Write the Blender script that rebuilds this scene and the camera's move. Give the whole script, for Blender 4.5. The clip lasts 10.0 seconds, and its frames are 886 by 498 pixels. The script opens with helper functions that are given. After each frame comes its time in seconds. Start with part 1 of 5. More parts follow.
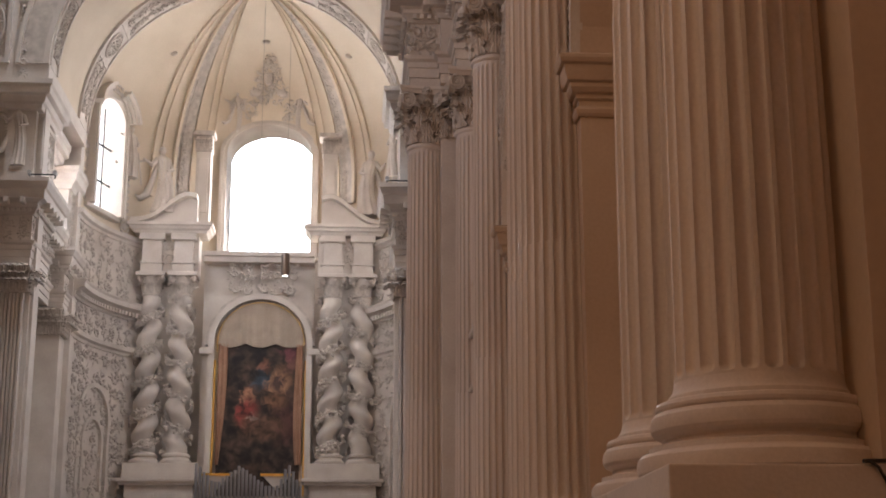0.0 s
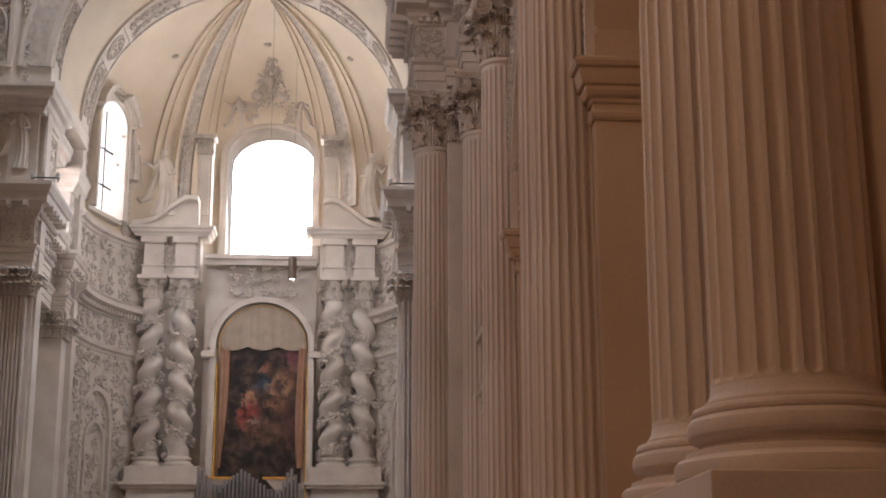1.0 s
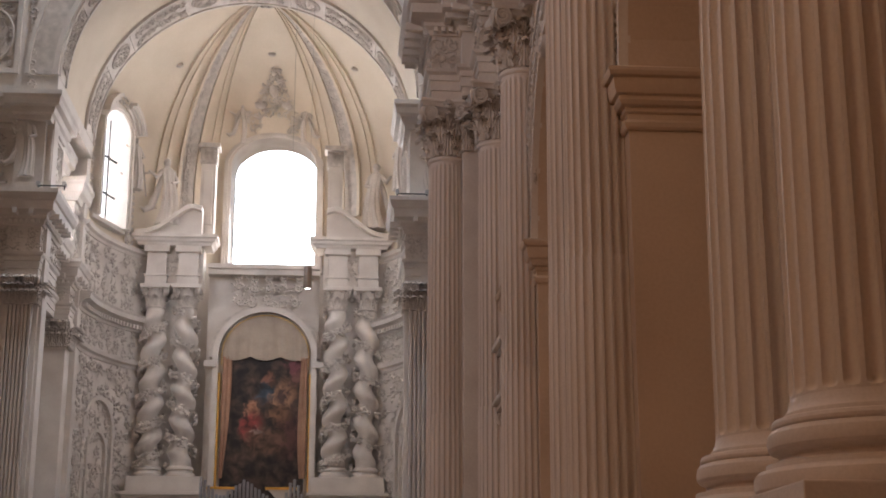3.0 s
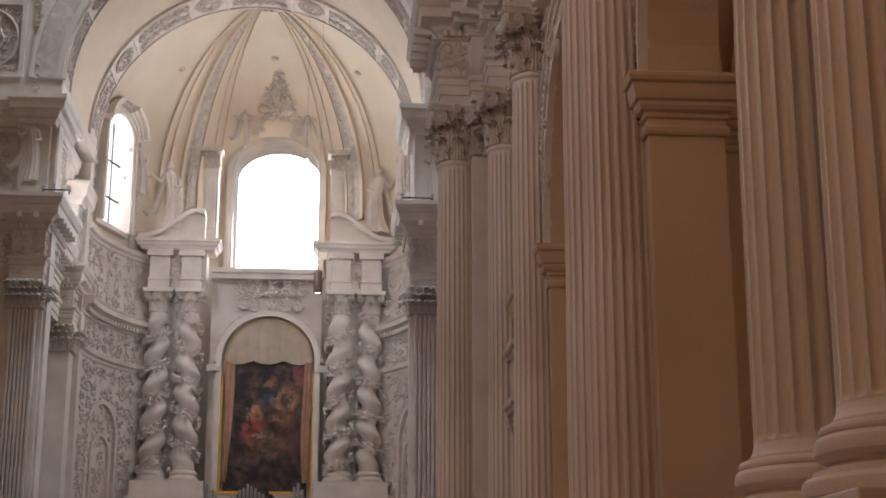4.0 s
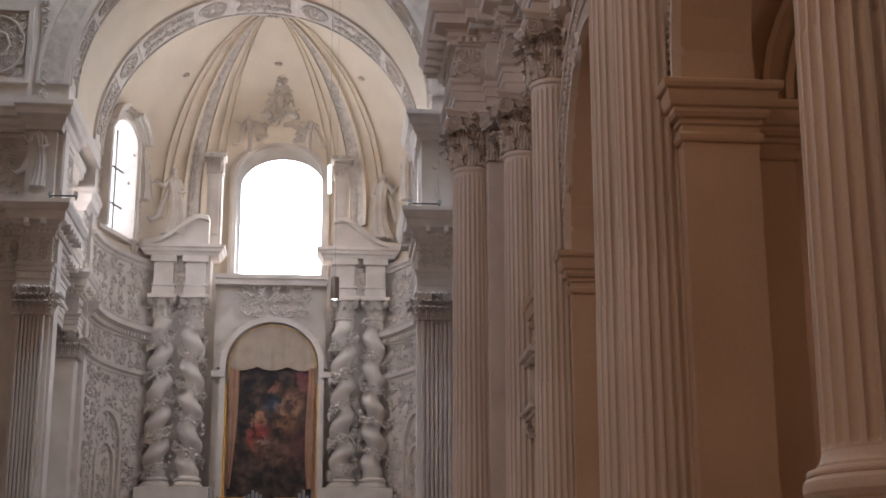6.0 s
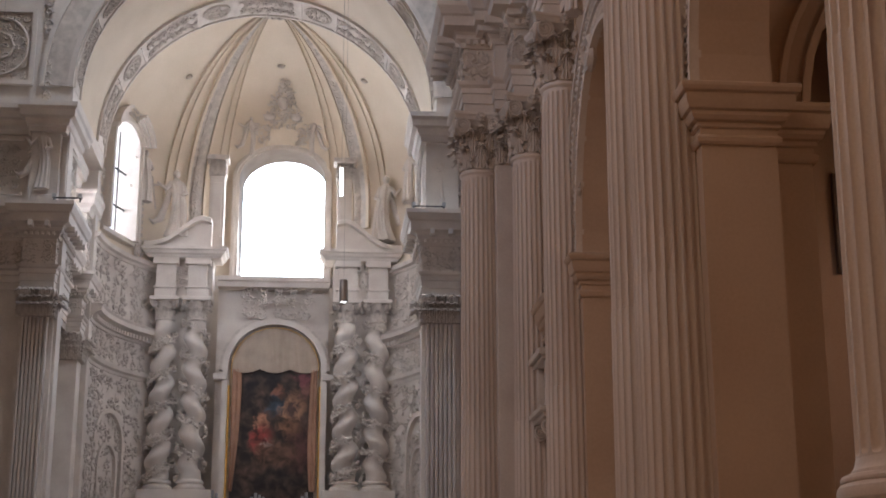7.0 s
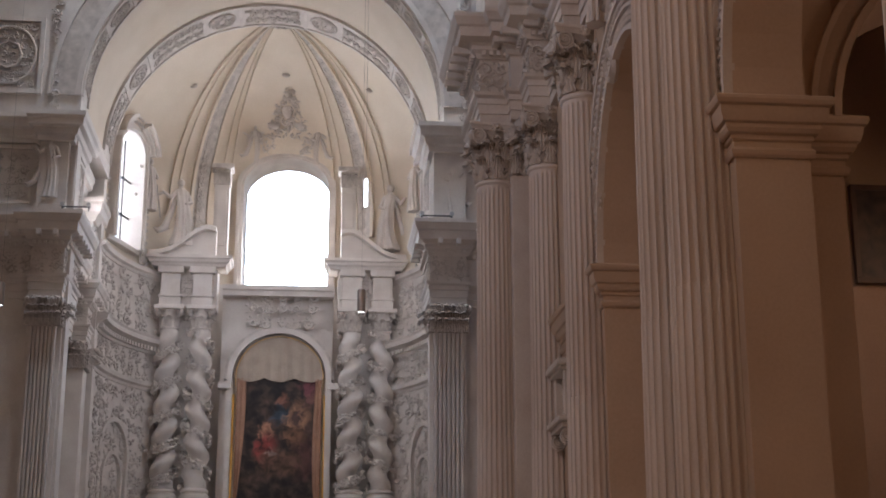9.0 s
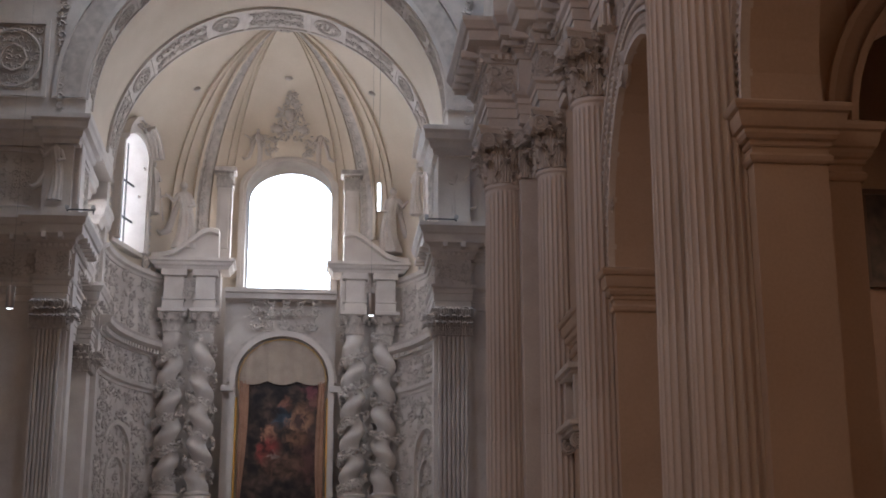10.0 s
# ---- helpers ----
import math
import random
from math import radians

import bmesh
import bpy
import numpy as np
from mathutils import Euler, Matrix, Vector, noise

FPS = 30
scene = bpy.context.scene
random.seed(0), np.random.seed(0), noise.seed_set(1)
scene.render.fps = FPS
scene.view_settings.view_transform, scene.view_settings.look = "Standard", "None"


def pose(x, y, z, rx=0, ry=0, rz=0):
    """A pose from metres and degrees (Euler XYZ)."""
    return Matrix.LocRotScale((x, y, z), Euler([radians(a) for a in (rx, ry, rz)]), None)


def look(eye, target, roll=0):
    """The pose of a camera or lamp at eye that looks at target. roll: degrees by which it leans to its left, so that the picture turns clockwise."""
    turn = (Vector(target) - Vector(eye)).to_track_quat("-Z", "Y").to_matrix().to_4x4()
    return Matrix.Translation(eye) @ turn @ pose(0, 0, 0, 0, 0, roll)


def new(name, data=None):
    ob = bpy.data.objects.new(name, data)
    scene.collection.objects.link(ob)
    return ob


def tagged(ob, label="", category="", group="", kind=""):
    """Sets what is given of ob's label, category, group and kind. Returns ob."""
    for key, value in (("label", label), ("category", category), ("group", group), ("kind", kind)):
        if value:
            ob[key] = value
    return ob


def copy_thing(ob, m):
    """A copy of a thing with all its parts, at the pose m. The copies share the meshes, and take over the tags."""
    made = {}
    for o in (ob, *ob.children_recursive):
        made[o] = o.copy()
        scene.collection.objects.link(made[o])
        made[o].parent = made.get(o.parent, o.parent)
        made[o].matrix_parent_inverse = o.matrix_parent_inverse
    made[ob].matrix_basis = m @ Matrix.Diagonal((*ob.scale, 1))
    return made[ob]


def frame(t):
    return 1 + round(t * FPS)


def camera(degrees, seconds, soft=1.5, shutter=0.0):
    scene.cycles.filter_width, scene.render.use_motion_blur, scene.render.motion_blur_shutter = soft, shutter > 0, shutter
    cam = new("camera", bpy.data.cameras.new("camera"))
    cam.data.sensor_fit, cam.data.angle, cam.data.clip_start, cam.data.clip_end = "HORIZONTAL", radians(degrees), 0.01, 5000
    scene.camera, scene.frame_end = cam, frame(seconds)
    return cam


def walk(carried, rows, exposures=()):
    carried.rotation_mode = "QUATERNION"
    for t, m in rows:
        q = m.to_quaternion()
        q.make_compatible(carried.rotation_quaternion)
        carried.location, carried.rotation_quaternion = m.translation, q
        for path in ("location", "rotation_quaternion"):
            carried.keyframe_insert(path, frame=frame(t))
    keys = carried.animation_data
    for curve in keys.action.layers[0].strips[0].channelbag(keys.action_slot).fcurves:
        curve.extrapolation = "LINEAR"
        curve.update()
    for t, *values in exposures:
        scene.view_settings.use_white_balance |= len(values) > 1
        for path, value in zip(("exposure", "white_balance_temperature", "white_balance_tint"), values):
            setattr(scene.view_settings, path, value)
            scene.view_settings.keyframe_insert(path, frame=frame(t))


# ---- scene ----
cam = camera(34.00, 10.0, soft=1.8)
PATH = [
    (0, (3.616, 1.588, 1.506), (3.7692, 3.9084, 2.0944), -0.1),
    (0.5, (3.494, 1.566, 1.516), (3.6516, 3.8868, 2.1052), -0.2),
    (1, (3.395, 1.630, 1.526), (3.5544, 3.9492, 2.1184), -0.2),
    (1.5, (3.281, 1.638, 1.534), (3.4428, 3.9564, 2.1304), -0.3),
    (2, (3.170, 1.693, 1.530), (3.3360, 4.0104, 2.1304), -0.2),
    (2.5, (3.044, 1.717, 1.518), (3.2136, 4.0332, 2.1244), -0.0),
    (4, (2.632, 1.775, 1.539), (2.8116, 4.0872, 2.1556), 0.0),
    (4.5, (2.494, 1.768, 1.554), (2.6772, 4.0788, 2.1736), -0.0),
    (5, (2.381, 1.801, 1.560), (2.5668, 4.1112, 2.1832), 0.0),
    (5.5, (2.243, 1.798, 1.554), (2.4336, 4.1076, 2.1784), -0.1),
    (7, (1.870, 1.882, 1.581), (2.0700, 4.1892, 2.2096), -0.1),
    (7.5, (1.747, 1.885, 1.590), (1.9500, 4.1916, 2.2228), -0.1),
    (8, (1.632, 1.891, 1.589), (1.8372, 4.1964, 2.2264), -0.1),
    (8.5, (1.494, 1.901, 1.602), (1.7040, 4.2048, 2.2420), -0.1),
    (9, (1.340, 1.853, 1.604), (1.5540, 4.1556, 2.2456), -0.1),
    (9.5, (1.213, 1.837, 1.604), (1.4304, 4.1388, 2.2492), -0.1),
    (10, (1.062, 1.838, 1.624), (1.2828, 4.1400, 2.2696), -0.1),
]
EXPOSURES = [(0, 0.46, 5650, 13), (2.5, 0.38, 5550, 13), (5, 0.32, 5400, 12), (7.5, 0.23, 5200, 12), (9, 0.17, 5120, 12), (10, -0.22, 5080, 12)]
walk(cam, [(t, look(eye, target, roll)) for t, eye, target, roll in PATH], EXPOSURES)

# ---- world, sun, window light and added fill lamps ----
world = bpy.data.worlds.new("sky")
scene.world = world
world.use_nodes = True
wn = world.node_tree
sky = wn.nodes.new("ShaderNodeTexSky")
sky.sky_type, sky.sun_disc = "NISHITA", False
sky.sun_elevation, sky.sun_rotation = radians(28.6), radians(-1.2)
wn.links.new(sky.outputs[0], wn.nodes["Background"].inputs[0])
wn.nodes["Background"].inputs[1].default_value = 0.1


def sun_lamp(direction, strength, colour):
    lamp = bpy.data.lights.new("sun", "SUN")
    lamp.energy, lamp.angle, lamp.color = strength, radians(0.6), colour
    ob = new("sun", lamp)
    ob.matrix_world = look((0, 0, 0), direction)
    ob.location = (-3, 75, 30)
    return ob


def area_lamp(name, eye, target, w, h, watts, colour):
    lamp = bpy.data.lights.new(name, "AREA")
    lamp.shape, lamp.size, lamp.size_y, lamp.energy, lamp.color = "RECTANGLE", w, h, watts, colour
    ob = new(name, lamp)
    ob.matrix_world = look(eye, target)
    return ob


sun_lamp((0.6, -28.0, -15.3), 4.0, (1.0, 0.9, 0.74))
# added fill high over the crossing, its source out of view
area_lamp("crossing_fill", (-0.3, 39.8, 42.0), (-0.3, 40.5, 0), 5, 5, 2900, (0.9, 0.97, 1.0))
area_lamp("apse_window_daylight", (0.2, 60.1, 18.9), (0.2, 40, 12), 2.6, 4.0, 420, (1.0, 0.95, 0.86))
area_lamp("apse_side_daylight", (-5.3, 56.0, 18.6), (0, 53, 19), 1.8, 3.8, 14, (1.0, 0.9, 0.74))
area_lamp("apse_side_daylight", (5.3, 56.0, 18.6), (0, 53, 19), 1.8, 3.8, 14, (1.0, 0.9, 0.74))
# added fills on the unseen north side, toned bay by bay for the columns
for wy, watts, tone in ((6.0, 330, (1.0, 0.63, 0.31)), (15.0, 215, (1.0, 0.76, 0.61)), (24.0, 215, (1.0, 0.84, 0.72))):
    area_lamp("nave_fill", (-6.7, wy, 17.8), (6, wy + 2, 6), 3.0, 2.6, watts, tone)
# added orange fill before the solid west wall, to warm the near columns
area_lamp("west_fill", (0.0, -8.5, 13.0), (5, 12, 5), 4.0, 5.0, 150, (1.0, 0.42, 0.14))

# added fills in assumed choir openings, unseen, to brighten the altar
for wx in (-7.43, 6.68):
    area_lamp("choir_fill", (wx, 49.4, 16.4), (0, 49.4, 9.0), 1.5, 2.8, 340, (1.0, 0.97, 0.93))
# added warm fills inside the chapels; the wall behind them has no opening
for wy in (6.0, 15.2, 23.5):
    area_lamp("chapel_window_daylight", (13.8, wy, 8.5), (8, wy + 0.5, 4), 1.6, 3.0, 70, (1.0, 0.55, 0.27))

# ---- materials ----
def principled(name, rough=0.7, metal=0.0):
    m = bpy.data.materials.new(name)
    m.use_nodes = True
    b = m.node_tree.nodes["Principled BSDF"]
    b.inputs["Roughness"].default_value, b.inputs["Metallic"].default_value = rough, metal
    return m, m.node_tree, b


def mottled(name, c1, c2, scale=1.5, fine=30.0, bump=0.15, rough=0.7, metal=0.0, streak=1.0, vary=0.0):
    """Two scales of tone between c1 and c2, and a fine relief."""
    m, nt, b = principled(name, rough, metal)
    N, L = nt.nodes.new, nt.links.new
    tc = N("ShaderNodeTexCoord")
    mp = N("ShaderNodeMapping")
    mp.inputs["Scale"].default_value = (1, 1, streak)
    L(tc.outputs["Object"], mp.inputs[0])
    n1, n2 = N("ShaderNodeTexNoise"), N("ShaderNodeTexNoise")
    n1.inputs["Scale"].default_value, n1.inputs["Detail"].default_value = scale, 6
    n2.inputs["Scale"].default_value, n2.inputs["Detail"].default_value = fine, 4
    L(mp.outputs[0], n1.inputs[0])
    L(tc.outputs["Object"], n2.inputs[0])
    mix = N("ShaderNodeMath")
    mix.operation = "MULTIPLY_ADD"
    mix.inputs[1].default_value = 0.35
    L(n2.outputs[0], mix.inputs[0])
    sub = N("ShaderNodeMath")
    sub.operation = "MULTIPLY"
    sub.inputs[1].default_value = 0.75
    L(n1.outputs[0], sub.inputs[0])
    L(sub.outputs[0], mix.inputs[2])
    last = mix.outputs[0]
    if vary:
        oi, mv = N("ShaderNodeObjectInfo"), N("ShaderNodeMath")
        mv.operation, mv.inputs[1].default_value = "MULTIPLY_ADD", vary
        L(oi.outputs["Random"], mv.inputs[0])
        L(last, mv.inputs[2])
        last = mv.outputs[0]
    cr = N("ShaderNodeValToRGB")
    cr.color_ramp.elements[0].position, cr.color_ramp.elements[1].position = 0.3, 0.75
    cr.color_ramp.elements[0].color, cr.color_ramp.elements[1].color = (*c1, 1), (*c2, 1)
    L(last, cr.inputs[0])
    L(cr.outputs[0], b.inputs["Base Color"])
    bp = N("ShaderNodeBump")
    bp.inputs["Strength"].default_value, bp.inputs["Distance"].default_value = bump, 0.02
    L(n2.outputs[0], bp.inputs["Height"])
    L(bp.outputs[0], b.inputs["Normal"])
    return m


STUCCO = mottled("white_stucco", (0.58, 0.50, 0.435), (0.77, 0.70, 0.62), 1.2, 25, 0.15, 0.75)
SHAFT = mottled("column_stucco", (0.58, 0.495, 0.43), (0.77, 0.68, 0.60), 0.8, 40, 0.12, 0.6, streak=0.25, vary=0.08)
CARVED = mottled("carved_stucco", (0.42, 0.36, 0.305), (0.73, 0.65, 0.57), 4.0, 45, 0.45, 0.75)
PIER = mottled("ochre_plaster", (0.50, 0.37, 0.26), (0.63, 0.49, 0.36), 0.6, 22, 0.12, 0.8)
VAULT = mottled("vault_plaster", (0.65, 0.54, 0.40), (0.79, 0.68, 0.54), 0.5, 18, 0.12, 0.8)
WALL = mottled("wall_plaster", (0.50, 0.40, 0.31), (0.62, 0.51, 0.41), 0.6, 20, 0.12, 0.8)
# pier plaster about a quarter darker: the chapels' shade is in the colour
SHADED_CHAPEL = mottled("chapel_plaster", (0.38, 0.27, 0.19), (0.5, 0.37, 0.27), 0.6, 20, 0.12, 0.85)
FLOOR = mottled("floor_marble", (0.28, 0.2, 0.16), (0.42, 0.34, 0.28), 0.9, 9, 0.05, 0.35)
GOLD = mottled("gilding", (0.7, 0.42, 0.08), (0.95, 0.66, 0.2), 3.0, 30, 0.2, 0.3, 1.0)
PIPE = mottled("organ_tin", (0.32, 0.32, 0.34), (0.5, 0.5, 0.52), 2.0, 30, 0.05, 0.35, 0.9)
DARK = mottled("dark_metal", (0.03, 0.03, 0.03), (0.07, 0.065, 0.06), 4.0, 40, 0.05, 0.45, 0.6)
WOOD = mottled("dark_walnut", (0.05, 0.03, 0.02), (0.12, 0.07, 0.045), 2.0, 40, 0.15, 0.5, streak=0.2)
GREYMETAL = mottled("brushed_steel", (0.35, 0.33, 0.31), (0.5, 0.48, 0.45), 3.0, 40, 0.05, 0.4, 0.7)


def glow(name, colour, strength):
    m, nt, b = principled(name)
    b.inputs["Base Color"].default_value = (*colour, 1)
    b.inputs["Emission Color"].default_value = (*colour, 1)
    b.inputs["Emission Strength"].default_value = strength
    return m


SUNSKY = glow("hazy_sun_sky", (1.0, 0.97, 0.9), 9.0)
DAYSKY = glow("bright_sky", (1.0, 0.98, 0.95), 4.0)
# for lamp openings, and for one housing that imitates sunlight on metal
LAMPGLOW_AND_GLINT = glow("lamp_diffuser_and_glint", (1.0, 0.93, 0.8), 5.0)


# soft patches of paint: centre x, z, half sizes, colour
PATCHES = (
    (-0.33, 9.89, 0.27, 0.36, 0.62, 0.3, 0.17),
    (-0.31, 9.18, 0.43, 0.65, 0.3, 0.05, 0.04),
    (0.87, 10.42, 0.55, 0.54, 0.42, 0.22, 0.12),
    (0.87, 10.46, 0.27, 0.26, 0.05, 0.03, 0.03),
    (0.2, 10.6, 0.32, 0.43, 0.05, 0.08, 0.11),
    (0.26, 11.13, 0.24, 0.35, 0.28, 0.12, 0.07),
    (1.37, 11.25, 0.32, 0.39, 0.26, 0.12, 0.09),
    (1.36, 11.67, 0.47, 0.35, 0.17, 0.05, 0.06),
    (1.14, 8.89, 0.67, 0.95, 0.09, 0.035, 0.03),
    (0.26, 8.67, 0.95, 0.52, 0.16, 0.085, 0.05),
    (-0.08, 9.0, 0.19, 0.21, 0.34, 0.24, 0.19),
    (0.75, 9.67, 0.43, 0.35, 0.24, 0.12, 0.06),
)


def painting_material(name, patches):
    """Dark brown ground with soft-edged patches of colour and fine brushwork."""
    m, nt, b = principled(name, 0.5)
    N, L = nt.nodes.new, nt.links.new
    tc, n1, n2, sep = N("ShaderNodeTexCoord"), N("ShaderNodeTexNoise"), N("ShaderNodeTexNoise"), N("ShaderNodeSeparateXYZ")
    n1.inputs["Scale"].default_value, n1.inputs["Detail"].default_value = 1.6, 7
    n2.inputs["Scale"].default_value, n2.inputs["Detail"].default_value, n2.inputs["Distortion"].default_value = 3.2, 8, 0.6
    L(tc.outputs["Object"], n1.inputs[0])
    L(tc.outputs["Object"], n2.inputs[0])
    warp, move = N("ShaderNodeVectorMath"), N("ShaderNodeVectorMath")
    warp.operation, warp.inputs[1].default_value = "MULTIPLY_ADD", (0.9, 0, 0.9)
    warp.inputs[2].default_value = (-0.45, 0, -0.45)
    L(n2.outputs["Color"], warp.inputs[0])
    L(tc.outputs["Object"], move.inputs[0])
    L(warp.outputs[0], move.inputs[1])
    cr = N("ShaderNodeValToRGB")
    e = cr.color_ramp.elements
    e[0].position, e[0].color = 0.35, (0.018, 0.014, 0.013, 1)
    e[1].position, e[1].color = 0.72, (0.11, 0.065, 0.045, 1)
    L(n1.outputs[0], cr.inputs[0])
    last = cr.outputs[0]
    for x, z, rx, rz, *col in patches:
        d, ln, mr, mx = N("ShaderNodeVectorMath"), N("ShaderNodeVectorMath"), N("ShaderNodeMapRange"), N("ShaderNodeMixRGB")
        d.operation, d.inputs[1].default_value = "MULTIPLY_ADD", (1 / rx, 0, 1 / rz)
        d.inputs[2].default_value = (-x / rx, 0, -z / rz)
        ln.operation, mr.interpolation_type = "LENGTH", "SMOOTHSTEP"
        mr.inputs["From Min"].default_value, mr.inputs["From Max"].default_value = 1.35, 0.5
        mr.inputs["To Max"].default_value = 0.9
        L(move.outputs[0], d.inputs[0])
        L(d.outputs[0], ln.inputs[0])
        L(ln.outputs["Value"], mr.inputs["Value"])
        L(mr.outputs[0], mx.inputs[0])
        L(last, mx.inputs[1])
        mx.inputs[2].default_value = (*col, 1)
        last = mx.outputs[0]
    tone, brush = N("ShaderNodeMixRGB"), N("ShaderNodeMapRange")
    tone.blend_type, tone.inputs[0].default_value = "MULTIPLY", 1.0
    brush.inputs["From Min"].default_value, brush.inputs["From Max"].default_value, brush.inputs["To Min"].default_value, brush.inputs["To Max"].default_value = 0.35, 0.65, 0.35, 1.3
    L(n2.outputs[0], brush.inputs["Value"])
    L(last, tone.inputs[1])
    L(brush.outputs[0], tone.inputs[2])
    L(tone.outputs[0], b.inputs["Base Color"])
    return m


PAINTING = painting_material("old_oil_paint", PATCHES)
DARKPAINT = painting_material("darkened_oil_paint", ())
CANOPY = mottled("canopy_cloth", (0.34, 0.27, 0.2), (0.5, 0.41, 0.32), 1.5, 25, 0.2, 0.8)
DRAPERY = mottled("ochre_drapery", (0.3, 0.16, 0.1), (0.46, 0.27, 0.17), 2.0, 20, 0.2, 0.7, 0.0)


# ---- mesh helpers ----
def empty(name, loc=(0, 0, 0)):
    ob = new(name)
    ob.location = loc
    return ob


def mesh_from(name, bm, material, smooth=None):
    me = bpy.data.meshes.new(name)
    bmesh.ops.recalc_face_normals(bm, faces=bm.faces)
    bm.to_mesh(me)
    bm.free()
    me.materials.append(material)
    if smooth is not None:
        for p in me.polygons:
            p.use_smooth = True
        me.set_sharp_from_angle(angle=radians(smooth))
    return me


def part(name, bm, material, parent=None, label="", smooth=None):
    me = bm if isinstance(bm, bpy.types.Mesh) else mesh_from(name, bm, material, smooth)
    ob = new(name, me)
    if parent:
        ob.parent = parent
    if label:
        ob["label"] = label
    return ob


def box(bm, x0, x1, y0, y1, z0, z1, bevel=0.0):
    r = bmesh.ops.create_cube(bm, size=1.0, matrix=Matrix.LocRotScale(((x0 + x1) / 2, (y0 + y1) / 2, (z0 + z1) / 2), None, (x1 - x0, y1 - y0, z1 - z0)))
    if bevel:
        es = list({e for v in r["verts"] for e in v.link_edges})
        bmesh.ops.bevel(bm, geom=es, offset=bevel, segments=2, affect="EDGES", profile=0.6)
    return bm


def boxes(*rows, bevel=0.0):
    bm = bmesh.new()
    for r in rows:
        box(bm, *r, bevel=bevel)
    return bm


def loft(rings, close=True, caps=True, bm=None):
    """Joins rings of points, each of the same length."""
    bm = bm or bmesh.new()
    vs = [[bm.verts.new(p) for p in r] for r in rings]
    n = len(vs[0])
    for a, b in zip(vs, vs[1:]):
        for i in range(n if close else n - 1):
            j = (i + 1) % n
            bm.faces.new((a[i], a[j], b[j], b[i]))
    if caps:
        bm.faces.new(vs[0])
        bm.faces.new(vs[-1][::-1])
    return bm


def lathe(profile, seg=32, bm=None, cx=0, cy=0):
    rings = []
    for r, z in profile:
        ring = []
        for i in range(seg):
            a = 2 * math.pi * i / seg
            ring.append((cx + r * math.cos(a), cy + r * math.sin(a), z))
        rings.append(ring)
    return loft(rings, bm=bm)


def sweep(path, profile, bm=None, closed=False):
    """Sweeps a closed profile of (out, z) along a plan path; out is to the left of the way."""
    n = len(path)
    P = [Vector((p[0], p[1])) for p in path]
    rings = []
    for i in range(n):
        d0 = (P[i] - P[i - 1]).normalized() if (i or closed) else (P[1] - P[0]).normalized()
        d1 = (P[(i + 1) % n] - P[i]).normalized() if (i < n - 1 or closed) else d0
        n0, n1 = Vector((-d0.y, d0.x)), Vector((-d1.y, d1.x))
        m = (n0 + n1)
        m = m / max(0.3, m.dot(n0))
        rings.append([(P[i].x + m.x * o, P[i].y + m.y * o, z) for o, z in profile])
    if closed:
        rings.append(rings[0])
    return loft(rings, caps=not closed, bm=bm)


def tube(points, radii, seg=8, bm=None):
    """A tapered round limb through points."""
    rings = []
    pts = [Vector(p) for p in points]
    for i, p in enumerate(pts):
        d = (pts[min(i + 1, len(pts) - 1)] - pts[max(i - 1, 0)]).normalized()
        u = d.orthogonal().normalized()
        if i and abs(u.dot(last)) < 0.999:
            u = (last - d * last.dot(d)).normalized()
        last = u
        v = d.cross(u)
        r = radii[i] if isinstance(radii, (list, tuple)) else radii
        rings.append([p + (u * math.cos(2 * math.pi * k / seg) + v * math.sin(2 * math.pi * k / seg)) * r for k in range(seg)])
    return loft(rings, bm=bm)


def ball(bm, c, r, seg=10, scale=(1, 1, 1)):
    bmesh.ops.create_uvsphere(bm, u_segments=seg, v_segments=max(5, seg * 2 // 3), radius=r, matrix=Matrix.LocRotScale(c, None, scale))
    return bm


def arch_points(hw, rise, spring, n=20):
    return [(-hw * math.cos(math.pi * i / n), spring + rise * math.sin(math.pi * i / n)) for i in range(n + 1)]


def slab_over_arch(bm, to3, a, b, hw, rise, spring, top, mid, n=24):
    """A wall above an arch of half-width hw at mid, between depths a and b; to3 maps (along, depth, z)."""
    pts = arch_points(hw, rise, spring, n)
    rows = []
    for s, z in pts:
        rows.append([to3(mid + s, a, z), to3(mid + s, a, top), to3(mid + s, b, top), to3(mid + s, b, z)])
    return loft(rows, bm=bm)


def arch_ring(bm, to3, a, b, hw, rise, spring, thick, mid, n=24, foot=None):
    """An arch band of some thickness round an opening, with upright legs down to foot."""
    pin = arch_points(hw, rise, spring, n)
    pout = arch_points(hw + thick, rise + thick, spring, n)
    if foot is not None:
        pin = [(-hw, foot)] + pin + [(hw, foot)]
        pout = [(-hw - thick, foot)] + pout + [(hw + thick, foot)]
    rows = [[to3(mid + i[0], a, i[1]), to3(mid + o[0], a, o[1]), to3(mid + o[0], b, o[1]), to3(mid + i[0], b, i[1])] for i, o in zip(pin, pout)]
    return loft(rows, bm=bm)


def curl(bm, c, r, u, v, turns=1.4, thick=0.03, flip=1):
    """A small stucco scroll in the plane of u and v."""
    pts, rad = [], []
    n = 12
    for i in range(n):
        f = i / (n - 1)
        a = flip * f * turns * 2 * math.pi
        q = r * (1 - 0.85 * f)
        pts.append(c + u * (q * math.cos(a)) + v * (q * math.sin(a)))
        rad.append(thick * (1 - 0.4 * f))
    return tube(pts, rad, 5, bm)


